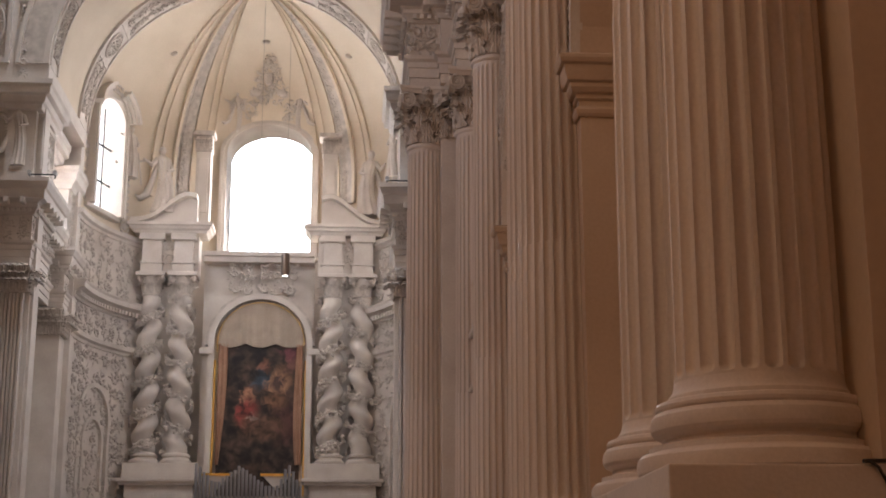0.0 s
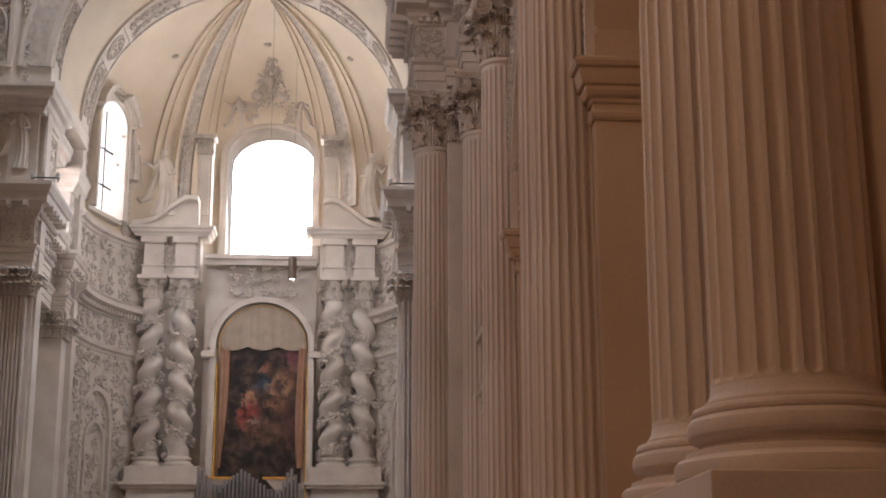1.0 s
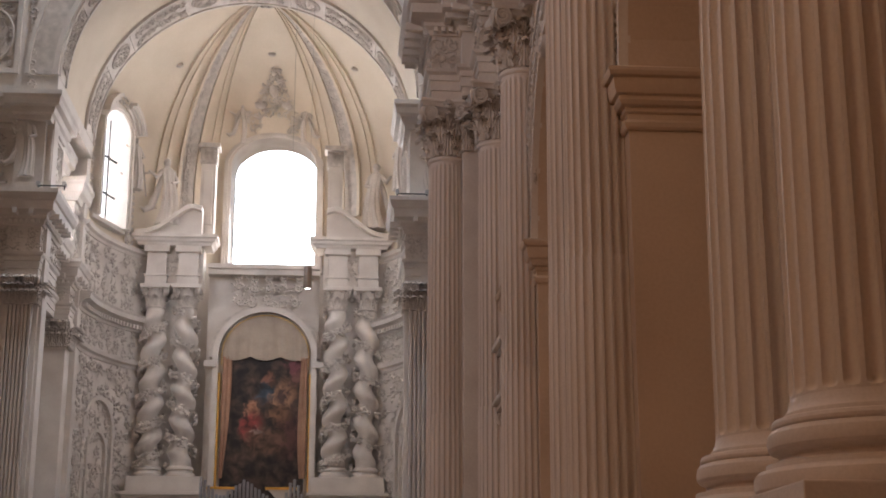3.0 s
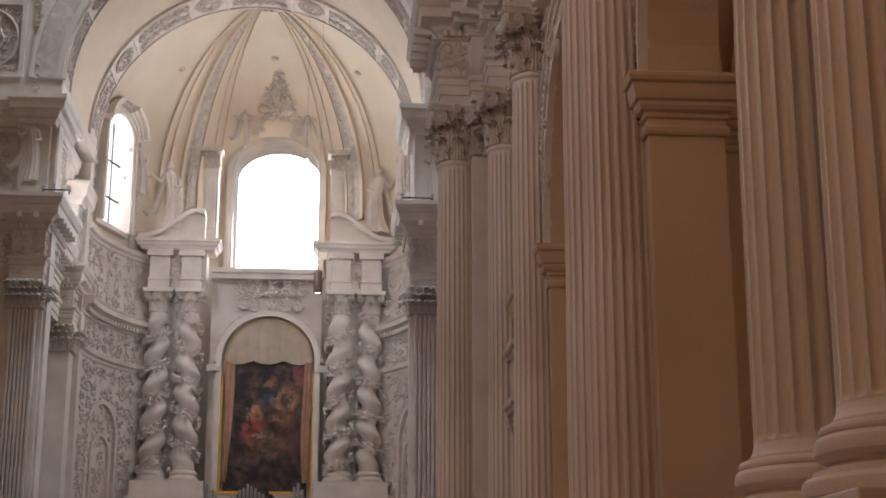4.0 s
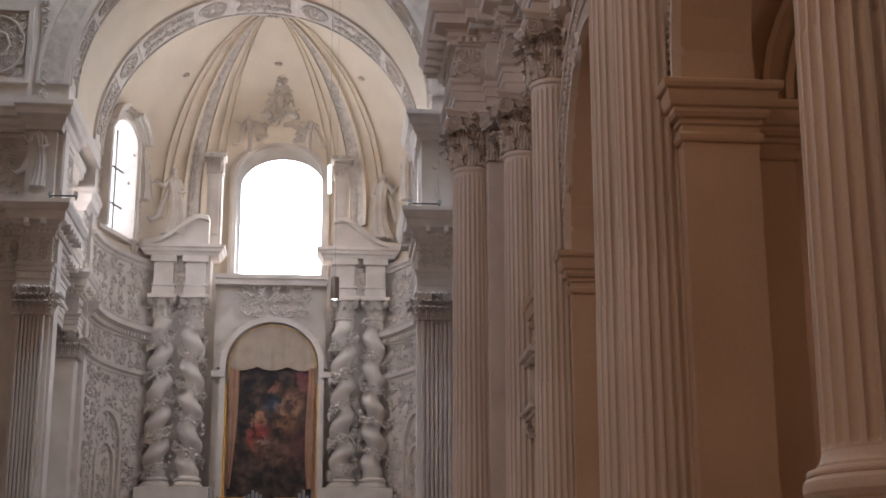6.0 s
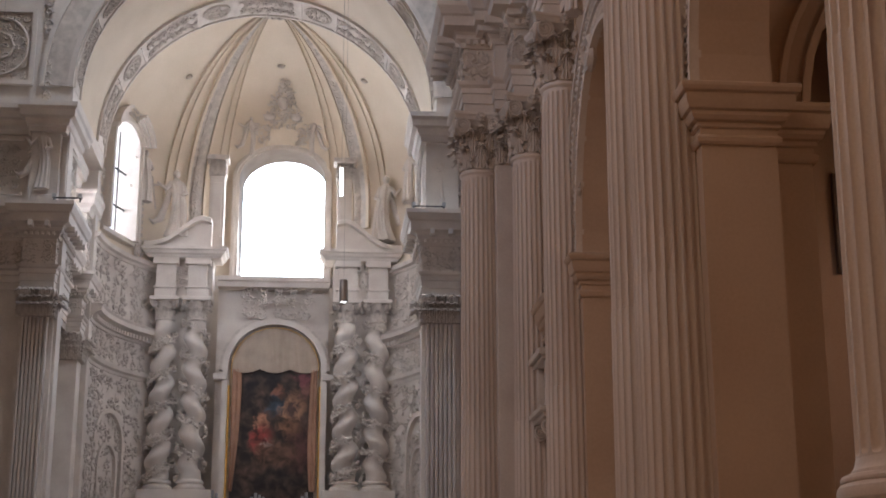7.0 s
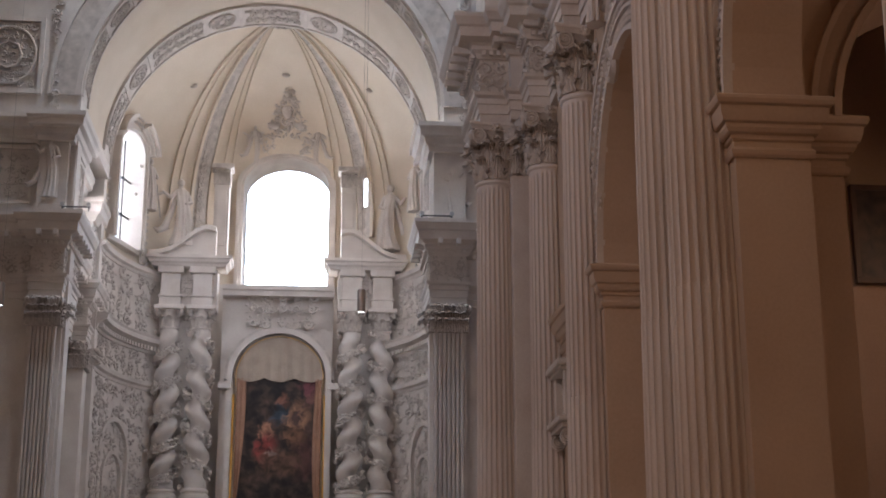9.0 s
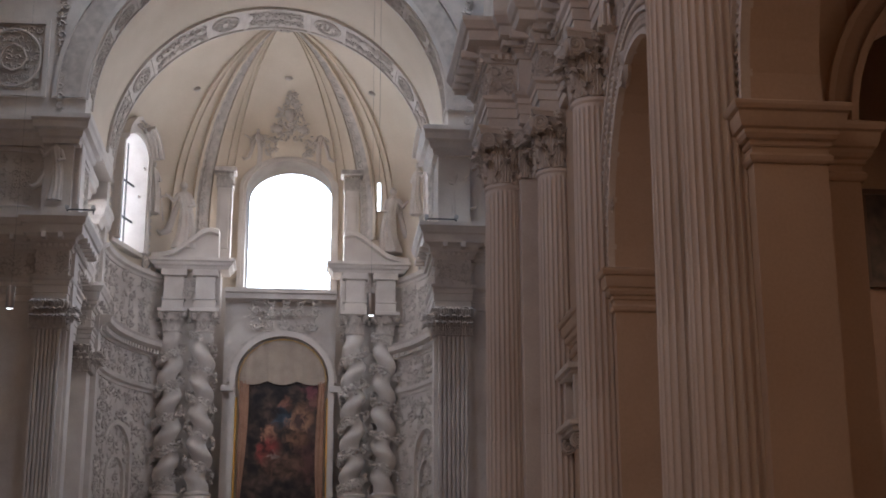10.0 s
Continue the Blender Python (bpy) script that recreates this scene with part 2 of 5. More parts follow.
def leaf_bud(bm, c, d, n, length, width):
    """A pointed leaf from c along d, lying on a surface of normal n."""
    s = d.cross(n)
    pts = [c, c + d * length * 0.35 + s * width + n * width * 0.3, c + d * length + n * width * 0.5, c + d * length * 0.35 - s * width + n * width * 0.3]
    top = c + d * length * 0.4 + n * width * 1.1
    low = c + d * length * 0.4 - n * width * 0.3
    v = [bm.verts.new(p) for p in pts]
    t, l = bm.verts.new(top), bm.verts.new(low)
    for i in range(4):
        bm.faces.new((v[i], v[(i + 1) % 4], t))
        bm.faces.new((v[(i + 1) % 4], v[i], l))


def scrollwork(origin, u, v, w, h, size, rng, density=1.0, thick=None):
    """Stucco foliage: scrolls and leaves over a panel w by h, from its corner."""
    bm = bmesh.new()
    origin, u, v = Vector(origin), Vector(u).normalized(), Vector(v).normalized()
    nx, ny = max(1, round(w / size)), max(1, round(h / size))
    nrm = u.cross(v)
    for i in range(nx):
        for j in range(ny):
            c = origin + u * ((i + 0.5 + rng.uniform(-0.12, 0.12)) * w / nx) + v * ((j + 0.5 + rng.uniform(-0.12, 0.12)) * h / ny)
            r = size * rng.uniform(0.26, 0.4)
            curl(bm, c, r, u, v, rng.uniform(0.9, 1.5), (thick or size * 0.085) * rng.uniform(0.6, 1.0), rng.choice((-1, 1)))
            for k in range(11):
                a = k * 0.571 + rng.uniform(-0.3, 0.3)
                d = u * math.cos(a) + v * math.sin(a)
                leaf_bud(bm, c + d * size * rng.uniform(0.1, 0.4), (d + (u * rng.uniform(-0.8, 0.8) + v * rng.uniform(-0.8, 0.8))).normalized(), nrm, size * rng.uniform(0.18, 0.4), size * rng.uniform(0.05, 0.11))
    return bm


rng = random.Random(7)


# ---- large structure ----
def structure(name, bm, material, label, category="", smooth=None):
    ob = part(name, bm, material, None, label, smooth)
    return tagged(ob, label, category or name.split("_")[0], kind="structure")


structure("floor", boxes((-16, 16, -10, 62, -0.3, 0.0)), FLOOR, "worn red and grey marble floor of the church", "floor")
structure("wall_west", boxes((-16, 16, -10.4, -9.6, 0, 30)), WALL, "plain plaster entrance wall behind the nave", "wall")
structure("wall_nave_north", boxes((-7.6, -6.8, -10, 33.5, 0, 16), (-7.6, -6.8, -10, 33.5, 19.6, 24)), WALL, "unseen plain nave wall with a gap for the added lamps", "wall")
structure("wall_transept_north", boxes((-16.4, -15.8, 33.5, 47, 0, 30), (-16, -6.8, 33.1, 33.7, 0, 30)), WALL, "plain plaster transept wall", "wall")
structure("wall_transept_south", boxes((15.8, 16.4, 33.0, 47, 0, 30), (14.4, 16.2, 33.0, 33.4, 0, 30)), WALL, "plain plaster transept wall", "wall")
structure("wall_chapels", boxes((14.0, 14.4, -10, 33.4, 0, 24)), SHADED_CHAPEL, "back wall of the side chapels, plaster colour darkened for shade", "wall")

# nave arcade: piers, chapel cross walls and arches
ARX, SPRING, RISE = 6.34, 8.02, 3.22
PIERS = ((8.85, 12.1), (17.86, 21.0), (25.75, 33.2))
PX = 7.26
for i, (a, b) in enumerate(PIERS):
    structure(f"wall_pier_{i + 1}", boxes((ARX, PX, a, b, 0, 24), (PX, 7.9, a + 0.6, b - 0.3, 0, 16)), PIER, "cream plastered arcade pier behind the paired columns", "pier")
structure("ceiling_chapels", boxes((7.3, 14.4, -10, 33.4, 15.9, 16.3)), SHADED_CHAPEL, "plain plaster ceiling over the side chapels", "ceiling")


def xwall(along, depth, z):
    return (depth, along, z)


def ywall(along, depth, z):
    return (along, depth, z)


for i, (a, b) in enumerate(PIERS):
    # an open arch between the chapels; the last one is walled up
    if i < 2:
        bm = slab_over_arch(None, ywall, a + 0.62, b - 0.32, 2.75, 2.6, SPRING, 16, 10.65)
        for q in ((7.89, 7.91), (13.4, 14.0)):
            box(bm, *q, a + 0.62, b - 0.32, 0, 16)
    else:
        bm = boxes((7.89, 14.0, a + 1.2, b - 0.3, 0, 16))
    structure(f"wall_chapel_{i + 1}", bm, SHADED_CHAPEL, "chapel cross wall, brown plaster colour darkened for shade", "wall")
BAYS = ((-0.15 + 3.0, 8.85), (12.1, 17.86), (21.0, 25.75))
for i, (a, b) in enumerate(BAYS):
    bm = slab_over_arch(None, xwall, ARX + 0.02, PX - 0.03, (b - a) / 2, RISE, SPRING, 24, (a + b) / 2)
    structure(f"wall_arcade_{i + 1}", bm, PIER, "cream wall above a chapel arch", "wall")
structure("wall_nave_south", boxes((ARX, 7.5, -10, 2.85, 0, 24)), STUCCO, "cream plastered nave wall", "wall")

# nave vault
bm = bmesh.new()
rows = []
for k in range(25):
    a = math.pi * k / 24
    c, s = math.cos(a), math.sin(a)
    rows.append([(-0.3 + 7.3 * c, -10, 20 + 7.3 * s), (-0.3 + 7.3 * c, 33.4, 20 + 7.3 * s), (-0.3 + 7.7 * c, 33.4, 20 + 7.7 * s), (-0.3 + 7.7 * c, -10, 20 + 7.7 * s)])
structure("ceiling_nave", loft(rows, bm=bm), VAULT, "pale plaster barrel vault over the nave", "ceiling", 40)
# unseen closed shaft, added to narrow the spread of the crossing lamp
structure("wall_drum", boxes((-5.6, -5.2, 34.6, 45.1, 30.5, 43), (4.6, 5.0, 34.6, 45.1, 30.5, 43), (-5.2, 4.6, 34.6, 35.0, 30.5, 43), (-5.2, 4.6, 44.7, 45.1, 30.5, 43), (-5.6, 5.0, 34.6, 45.1, 43, 43.4)), VAULT, "unseen plaster shaft added round the crossing lamp", "wall")
# crossing: flat ring below the closed lamp shaft
structure("ceiling_crossing", boxes((-16.4, -5.2, 33.2, 47.0, 30, 30.5), (4.6, 16.4, 33.2, 47.0, 30, 30.5), (-5.2, 4.6, 33.2, 35.0, 30, 30.5), (-5.2, 4.6, 44.7, 47.0, 30, 30.5)),
          VAULT, "pale plaster over the crossing round the added lamp shaft", "ceiling")
structure("wall_crossing_west", boxes((-7.6, 7.5, 32.9, 33.3, 27.6, 30.4)), VAULT, "plain wall above the nave vault", "wall")

# chancel arch wall and choir vault
CX, CR, CZ = -0.35, 5.87, 18.9
bm = slab_over_arch(None, ywall, 46.5, 47.2, CR, CR, CZ, 30.4, CX, 40)
structure("wall_chancel_arch", bm, STUCCO, "white stucco wall over the chancel arch", "wall")
structure("wall_chancel_north", boxes((-16, CX - CR, 46.5, 47.2, 0, 30.4)), STUCCO, "white stucco wall beside the chancel arch", "wall")
structure("wall_chancel_south", boxes((CX + CR, 16, 46.5, 47.2, 0, 30.4)), STUCCO, "white stucco wall beside the chancel arch", "wall")
# the side openings are assumed and unseen, cut for the choir lamps
for wn_, x0, x1, xs0, xs1 in (("wall_choir_north", -7.9, -7.45, -7.9, CX - CR), ("wall_choir_south", 6.7, 7.1, CX + CR, 7.1)):
    structure(wn_, boxes((x0, x1, 47.2, 48.6, 0, 18.35), (x0, x1, 50.2, 53.5, 0, 18.35), (x0, x1, 48.6, 50.2, 0, 14.9), (x0, x1, 48.6, 50.2, 17.9, 18.35), (xs0, xs1, 47.2, 53.5, 18.35, CZ)),
              STUCCO, "white stucco choir wall with an assumed, unseen side opening", "wall")


def barrel(y0, y1, r0, r1, cx=CX):
    rows = []
    for k in range(49):
        a = math.pi * k / 48
        c, s = math.cos(a), math.sin(a)
        rows.append([(cx + r0 * c, y0, CZ + r0 * s), (cx + r0 * c, y1, CZ + r0 * s), (cx + r1 * c, y1, CZ + r1 * s), (cx + r1 * c, y0, CZ + r1 * s)])
    return loft(rows)


structure("ceiling_choir", barrel(47.2, 53.5, CR + 0.03, CR + 0.5), VAULT, "pale yellow plaster barrel vault over the choir", "ceiling", 40)

# apse: half cylinder and conch, with three window openings
AX, AY, AR, AK = -0.1, 53.5, 6.3, 1.14
# the first, central opening is oversized: its shape takes in the glare
WINDOWS = ((2.8, 1.8, 15.9, 21.6), (-71.5, 1.05, 16.6, 21.0), (82.0, 0.9, 16.6, 21.0))


def apse_point(az, h, r=AR):
    if h <= CZ:
        return Vector((AX + r * math.sin(az), AY + AK * r * math.cos(az), h))
    p = min((h - CZ) / r, math.pi / 2)
    return Vector((AX + r * math.cos(p) * math.sin(az), AY + AK * r * math.cos(p) * math.cos(az), CZ + r * math.sin(p)))


bm = bmesh.new()
NA, hs = 150, [0.0, 5.0, 10.0, 14.0, 15.5] + [15.8 + 0.16 * k for k in range(38)] + [22.0 + 0.43 * k for k in range(1, 17)] + [CZ + AR * math.pi / 2 - 0.02]
grid = [[bm.verts.new(apse_point(radians(-90 + 180 * i / NA), h)) for i in range(NA + 1)] for h in hs]
for j in range(len(hs) - 1):
    for i in range(NA):
        az, h = -90 + 180 * (i + 0.5) / NA, (hs[j] + hs[j + 1]) / 2
        p = apse_point(radians(az), h)
        hole = False
        for waz, hw, z0, z1 in WINDOWS:
            s = (p.x - AX) * math.cos(radians(waz)) - (p.y - AY) * math.sin(radians(waz)) - (AR - AK * AR) * math.sin(radians(waz)) * math.cos(radians(waz))
            spring = z1 - hw * 0.7
            if abs(az - waz) < 45 and abs(s) < hw + 0.05 and p.z > z0 and (p.z < spring or (s / (hw + 0.05)) ** 2 + ((p.z - spring) / (hw * 0.7 + 0.05)) ** 2 < 1):
                hole = True
        if not hole:
            bm.faces.new((grid[j][i], grid[j][i + 1], grid[j + 1][i + 1], grid[j + 1][i]))
ob = structure("wall_apse", bm, VAULT, "curved apse wall with a plaster half dome", "wall", 40)
ob.data.materials.append(STUCCO)
for f in ob.data.polygons:
    f.material_index = 1 if f.center.z < 16.2 else 0
mod = ob.modifiers.new("thickness", "SOLIDIFY")
mod.thickness, mod.offset = 0.45, 1.0
structure("wall_apse_returns", boxes((-7.6, -6.35, 53.4, 54.0, 0, 30), (6.15, 7.2, 53.4, 54.0, 0, 30)), STUCCO, "short wall returns beside the apse", "wall")


def at_azimuth(az, r):
    a = radians(az)
    return Matrix.Translation((AX + r * math.sin(a), AY + AK * r * math.cos(a), 0)) @ Matrix.Rotation(-a, 4, "Z")


def apse_window(n, az, hw, z0, z1, sky_mat):
    """Arched window: local x along the wall, y outwards."""
    w = new(f"window_{n}")
    w.matrix_world = at_azimuth(az, AR)
    tagged(w, "tall arched apse window blazing with daylight", "window", kind="structure")
    rise = hw * 0.7
    sp = z1 - rise
    part("window_frame", arch_ring(None, ywall, -0.74 if n == 1 else -0.48, 1.0 if n == 1 else 0.5, hw - 0.03, rise, sp, 0.3, 0, 24, z0 - 0.05), STUCCO, w, "moulded white stucco reveal", 30)
    part("window_frame", arch_ring(None, ywall, -0.8 if n == 1 else -0.54, -0.73 if n == 1 else -0.47, hw + 0.1, rise + 0.05, sp, 0.14, 0, 24, z0 - 0.05), STUCCO, w, "", 30)
    part("window_sill", boxes((-hw - 0.3, hw + 0.3, -0.78 if n == 1 else -0.3, 1.0, z0 - 0.2, z0), bevel=0.04), STUCCO, w)
    for k in (-1, 1) if n > 1 else ():
        part("glazing_bar", boxes((k * hw * 0.4 - 0.016, k * hw * 0.4 + 0.016, 0.1, 0.15, z0, z1 - 0.15)), DARK, w, "dark iron glazing bar")
    for k in range(1, 3) if n > 1 else ():
        z = z0 + (z1 - z0) * (k / 3 - 0.06)
        part("glazing_bar", boxes((-hw, hw, 0.07, 0.12, z - 0.035, z + 0.035)), DARK, w, "dark iron glazing bar")
    b = part("sky_backdrop", boxes((-hw - 4.5, hw + 1.5, 30, 30.05, z0 + 5.0, z1 + 11.2) if n == 1 else (-hw - 2.2, hw + 2.2, 2.6, 2.65, z0 - 2.5, z1 + 2.5)), sky_mat, None)
    b.matrix_world = at_azimuth(az, AR)
    tagged(b, "white hazy daylight outside the window", "backdrop", kind="structure")
    return w


for n, (az, hw, z0, z1) in enumerate(WINDOWS):
    apse_window(n + 1, az, hw, z0, z1, SUNSKY if n == 0 else DAYSKY)


# ---- columns ----
def fluted_ring(r, z, depth, opened=1.0, flutes=24):
    """One ring of a fluted shaft; opened below 1 narrows the flutes, as at their round ends."""
    ring = []
    for f in range(flutes):
        a0 = 2 * math.pi * f / flutes
        da = 2 * math.pi / flutes
        for u in (0.0, 0.11, 0.22, 0.25, 0.31, 0.42, 0.61, 0.8, 0.91, 0.97):
            v = (u - 0.61) / 0.39
            d = math.sqrt(max(0.0, opened * opened - v * v)) * depth
            a = a0 + da * u
            ring.append(((r - d) * math.cos(a), (r - d) * math.sin(a), z))
    return ring


def leaf_mesh():
    """A curling, deeply notched acanthus leaf, 0.5 m high, bending outwards to +x."""
    rings, n = [], 31
    for k in range(n):
        f = k / (n - 1)
        z = 0.5 * math.sin(min(1.0, f * 1.12) * math.pi / 2) - max(0, f - 0.8) * 0.5
        x = 0.05 + 0.05 * f + 0.2 * f ** 3.5
        notch = abs(math.sin(f * 5.5 * math.pi))
        w = 0.14 * (1 - 0.35 * f) * (0.5 + 0.5 * notch)
        ring = []
        for s in (-1, -0.75, -0.5, -0.2, 0, 0.2, 0.5, 0.75, 1):
            groove = 0.014 if abs(s) in (0, 0.5, 1) else -0.012
            ring.append((x - 0.03 * abs(s) ** 1.5 + groove, w * s, z - 0.05 * abs(s) * notch))
        for s in (1, 0, -1):
            ring.append((x - 0.03 * abs(s) ** 1.5 - 0.045, w * s * 0.9, z - 0.03 * abs(s)))
        rings.append(ring)
    return mesh_from("acanthus_leaf", loft(rings), CARVED, 35)


def volute_mesh():
    """A spiral disc on either side of a scroll, its axis along y."""
    bm = bmesh.new()
    for s in (-1, 1):
        pts, rad = [], []
        for i in range(34):
            f = i / 33
            a = -0.6 * math.pi + f * 5.0 * math.pi
            q = 0.165 * (1 - 0.88 * f)
            pts.append((q * math.cos(a), s * (0.05 + 0.025 * f), q * math.sin(a)))
            rad.append(0.026 * (1 - 0.4 * f))
        tube(pts, rad, 6, bm)
    tube([(0, -0.055, 0), (0, 0.055, 0)], [0.15, 0.15], 16, bm)
    ball(bm, (0, 0, 0), 0.075, 10, (0.6, 1.25, 0.6))
    return mesh_from("volute", bm, CARVED, 50)


def flower_mesh():
    bm = bmesh.new()
    ball(bm, (0, -0.03, 0), 0.045, 8)
    for k in range(6):
        a = k * math.pi / 3
        ball(bm, (0.07 * math.cos(a), 0, 0.07 * math.sin(a)), 0.048, 8, (1, 0.6, 1))
    return mesh_from("flower", bm, CARVED, 50)


LEAF, VOLUTE, FLOWER = leaf_mesh(), volute_mesh(), flower_mesh()
Z_PED, Z_SH, Z_CAB, Z_CAP, Z_ENT = 2.24, 2.73, 5.82, 11.34, 12.58


def capital(parent, r, z0, z1, half=0.62):
    """Composite capital from z0 to z1: bell, two rows of leaves, volutes, abacus."""
    h = z1 - z0
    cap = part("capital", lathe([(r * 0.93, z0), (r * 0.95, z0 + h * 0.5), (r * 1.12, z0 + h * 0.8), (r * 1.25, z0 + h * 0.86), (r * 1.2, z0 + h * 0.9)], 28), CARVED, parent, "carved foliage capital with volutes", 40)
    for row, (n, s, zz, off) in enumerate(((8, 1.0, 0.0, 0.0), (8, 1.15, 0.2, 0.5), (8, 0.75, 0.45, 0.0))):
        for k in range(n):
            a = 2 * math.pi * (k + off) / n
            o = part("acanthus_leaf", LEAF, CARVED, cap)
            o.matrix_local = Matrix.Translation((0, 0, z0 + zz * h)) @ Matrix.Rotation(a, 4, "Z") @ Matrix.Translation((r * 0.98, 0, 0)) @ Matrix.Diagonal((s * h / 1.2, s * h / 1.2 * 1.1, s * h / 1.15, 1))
    for k in range(4):
        a = math.pi / 4 + k * math.pi / 2
        o = part("volute", VOLUTE, CARVED, cap)
        o.matrix_local = Matrix.Translation((0, 0, z0 + 0.75 * h)) @ Matrix.Rotation(a, 4, "Z") @ Matrix.Translation((half * 1.06, 0, 0)) @ Matrix.Diagonal((h / 1.15, h / 1.15, h / 1.15, 1))
    for k in range(4):
        a = k * math.pi / 2
        for e in (-1, 1):
            o = part("volute", VOLUTE, CARVED, cap)
            o.matrix_local = Matrix.Translation((0, 0, z0 + 0.74 * h)) @ Matrix.Rotation(a, 4, "Z") @ Matrix.Translation((e * half * 0.68, -half * 0.86, 0)) @ Matrix.Diagonal((h / 1.2, 1.0, h / 1.2, 1))
        o = part("flower", FLOWER, CARVED, cap)
        o.matrix_local = Matrix.Translation((0, 0, z0 + 0.91 * h)) @ Matrix.Rotation(a, 4, "Z") @ Matrix.Translation((0, -half * 0.86, 0))
    # abacus with hollowed sides
    prof = []
    for k in range(4):
        for f in (-0.97, -0.6, 0.0, 0.6, 0.97):
            a = k * math.pi / 2
            d = half * (1.0 - 0.16 * (1 - f * f))
            x, y = d, f * half
            prof.append((x * math.cos(a) - y * math.sin(a), x * math.sin(a) + y * math.cos(a)))
    rings = [[(x * s, y * s, z) for x, y in prof] for s, z in ((0.94, z1 - 0.13 * h), (0.98, z1 - 0.07 * h), (1.03, z1 - 0.05 * h), (1.03, z1))]
    part("abacus", loft(rings), STUCCO, cap, "", 30)
    return cap


def column(g):
    """A column on z up; g widens the shaft."""
    c = empty("column")
    tagged(c, "tall fluted cream stucco column with carved capital", "column", "columns along the nave")
    base = [(0.675, 2.245), (0.695, 2.262), (0.702, 2.3), (0.695, 2.34), (0.675, 2.362), (0.635, 2.366), (0.63, 2.375), (0.628, 2.404), (0.6, 2.41), (0.565, 2.42), (0.553, 2.437), (0.556, 2.452), (0.578, 2.466),
            (0.598, 2.474), (0.614, 2.495), (0.619, 2.532), (0.612, 2.568), (0.594, 2.592), (0.578, 2.597), (0.587, 2.61), (0.589, 2.628), (0.58, 2.648), (0.56, 2.656), (0.518, 2.66), (0.515, 2.685), (0.5, 2.7), (0.486, 2.73), (0.478, 2.77)]
    part("base", lathe([(0.4, 2.24)] + [(q * g, z) for q, z in base] + [(0.3, 2.775)], 96), SHAFT, c, "rounded attic base of two thick rolls", 25)
    rings = []
    end = [(2.785 + 0.052 * (1 - math.sqrt(1 - w * w)), 0.477, 0.046, w) for w in (0.08, 0.35, 0.6, 0.8, 0.93, 1.0)]
    for z, r, d, *w in [(2.70, 0.46, 0.0), (2.765, 0.477, 0.0)] + end + [(3.6, 0.474, 0.046), (4.6, 0.468, 0.044), (Z_CAB - 0.01, 0.458, 0.04), (Z_CAB, 0.452, 0.06),
                    (7.2, 0.448, 0.055), (8.6, 0.441, 0.052), (10.0, 0.431, 0.05), (11.0, 0.421, 0.048), (11.1, 0.42, 0.046, 0.8), (11.15, 0.419, 0.04, 0.3), (11.18, 0.419, 0.0), (11.26, 0.419, 0.0)]:
        rings.append(fluted_ring(r * g, z, d * g, *w))
    part("shaft", loft(rings), SHAFT, c, "", 35)
    part("astragal", lathe([(q * g, z) for q, z in ((0.4, 11.22), (0.435, 11.23), (0.462, 11.26), (0.462, 11.30), (0.435, 11.34), (0.38, 11.35))], 48), SHAFT, c, "", 30)
    capital(c, 0.43 * g, Z_CAP, Z_ENT, half=0.645 * g)
    return c


# the near pairs stand half sunk in the piers; those of the crossing are slimmer
for g, places in ((1.0, ((5.93, 9.57), (5.965, 11.33), (6.10, 18.5), (6.18, 20.4))), (0.92, ((6.19, 26.35), (6.18, 30.35), (5.22, 31.5)))):
    first = column(g)
    first.location = (*places[0], 0)
    for x, y in places[1:]:
        copy_thing(first, pose(x, y, 0))


def pedestal(x0, x1, y0, y1):
    p = empty("pedestal", (0, 0, 0))
    tagged(p, "cream stone pedestal block under the columns", "pedestal", "column pedestals")
    mid = y0 + (y1 - y0) * 0.52
    for a, b in ((y0, mid - 0.006), (mid + 0.006, y1)):
        part("upper_block", boxes((x0, x1, a, b, 1.25, Z_PED), bevel=0.012), SHAFT, p)
    part("die", boxes((x0 + 0.06, x1, y0 + 0.06, y1 - 0.06, 0.5, 1.25), bevel=0.01), SHAFT, p)
    part("foot", boxes((x0 - 0.05, x1, y0 - 0.05, y1 + 0.05, 0.0, 0.5), bevel=0.03), SHAFT, p)
    return p


pedestal(5.21, 6.335, 8.75, 12.15)
pedestal(5.27, 6.335, 17.8, 21.1)
pedestal(5.5, 6.335, 25.6, 27.1)
pedestal(5.5, 6.335, 29.6, 30.9)
pedestal(4.54, 6.335, 30.95, 32.3)

# flat pilaster strip between the crossing columns
pil = tagged(empty("pilaster"), "plain cream stucco pilaster between two columns", "pilaster", "crossing pilasters")
part("shaft", boxes((5.52, 6.38, 30.95, 33.0, 0, 11.4), bevel=0.02), STUCCO, pil)
cap = part("capital", boxes((5.5, 6.38, 30.93, 33.0, 11.4, 12.5)), CARVED, pil, "carved foliage capital")
for k in range(3):
    for row in range(2):
        o = part("acanthus_leaf", LEAF, CARVED, cap)
        o.matrix_local = Matrix.Translation((5.6 + k * 0.26 + row * 0.13, 30.93, 11.4 + row * 0.3)) @ Matrix.Rotation(-math.pi / 2, 4, "Z")
o = part("volute", VOLUTE, CARVED, cap)
o.matrix_local = Matrix.Translation((5.5, 30.88, 12.25)) @ Matrix.Rotation(-math.pi / 4, 4, "Z")

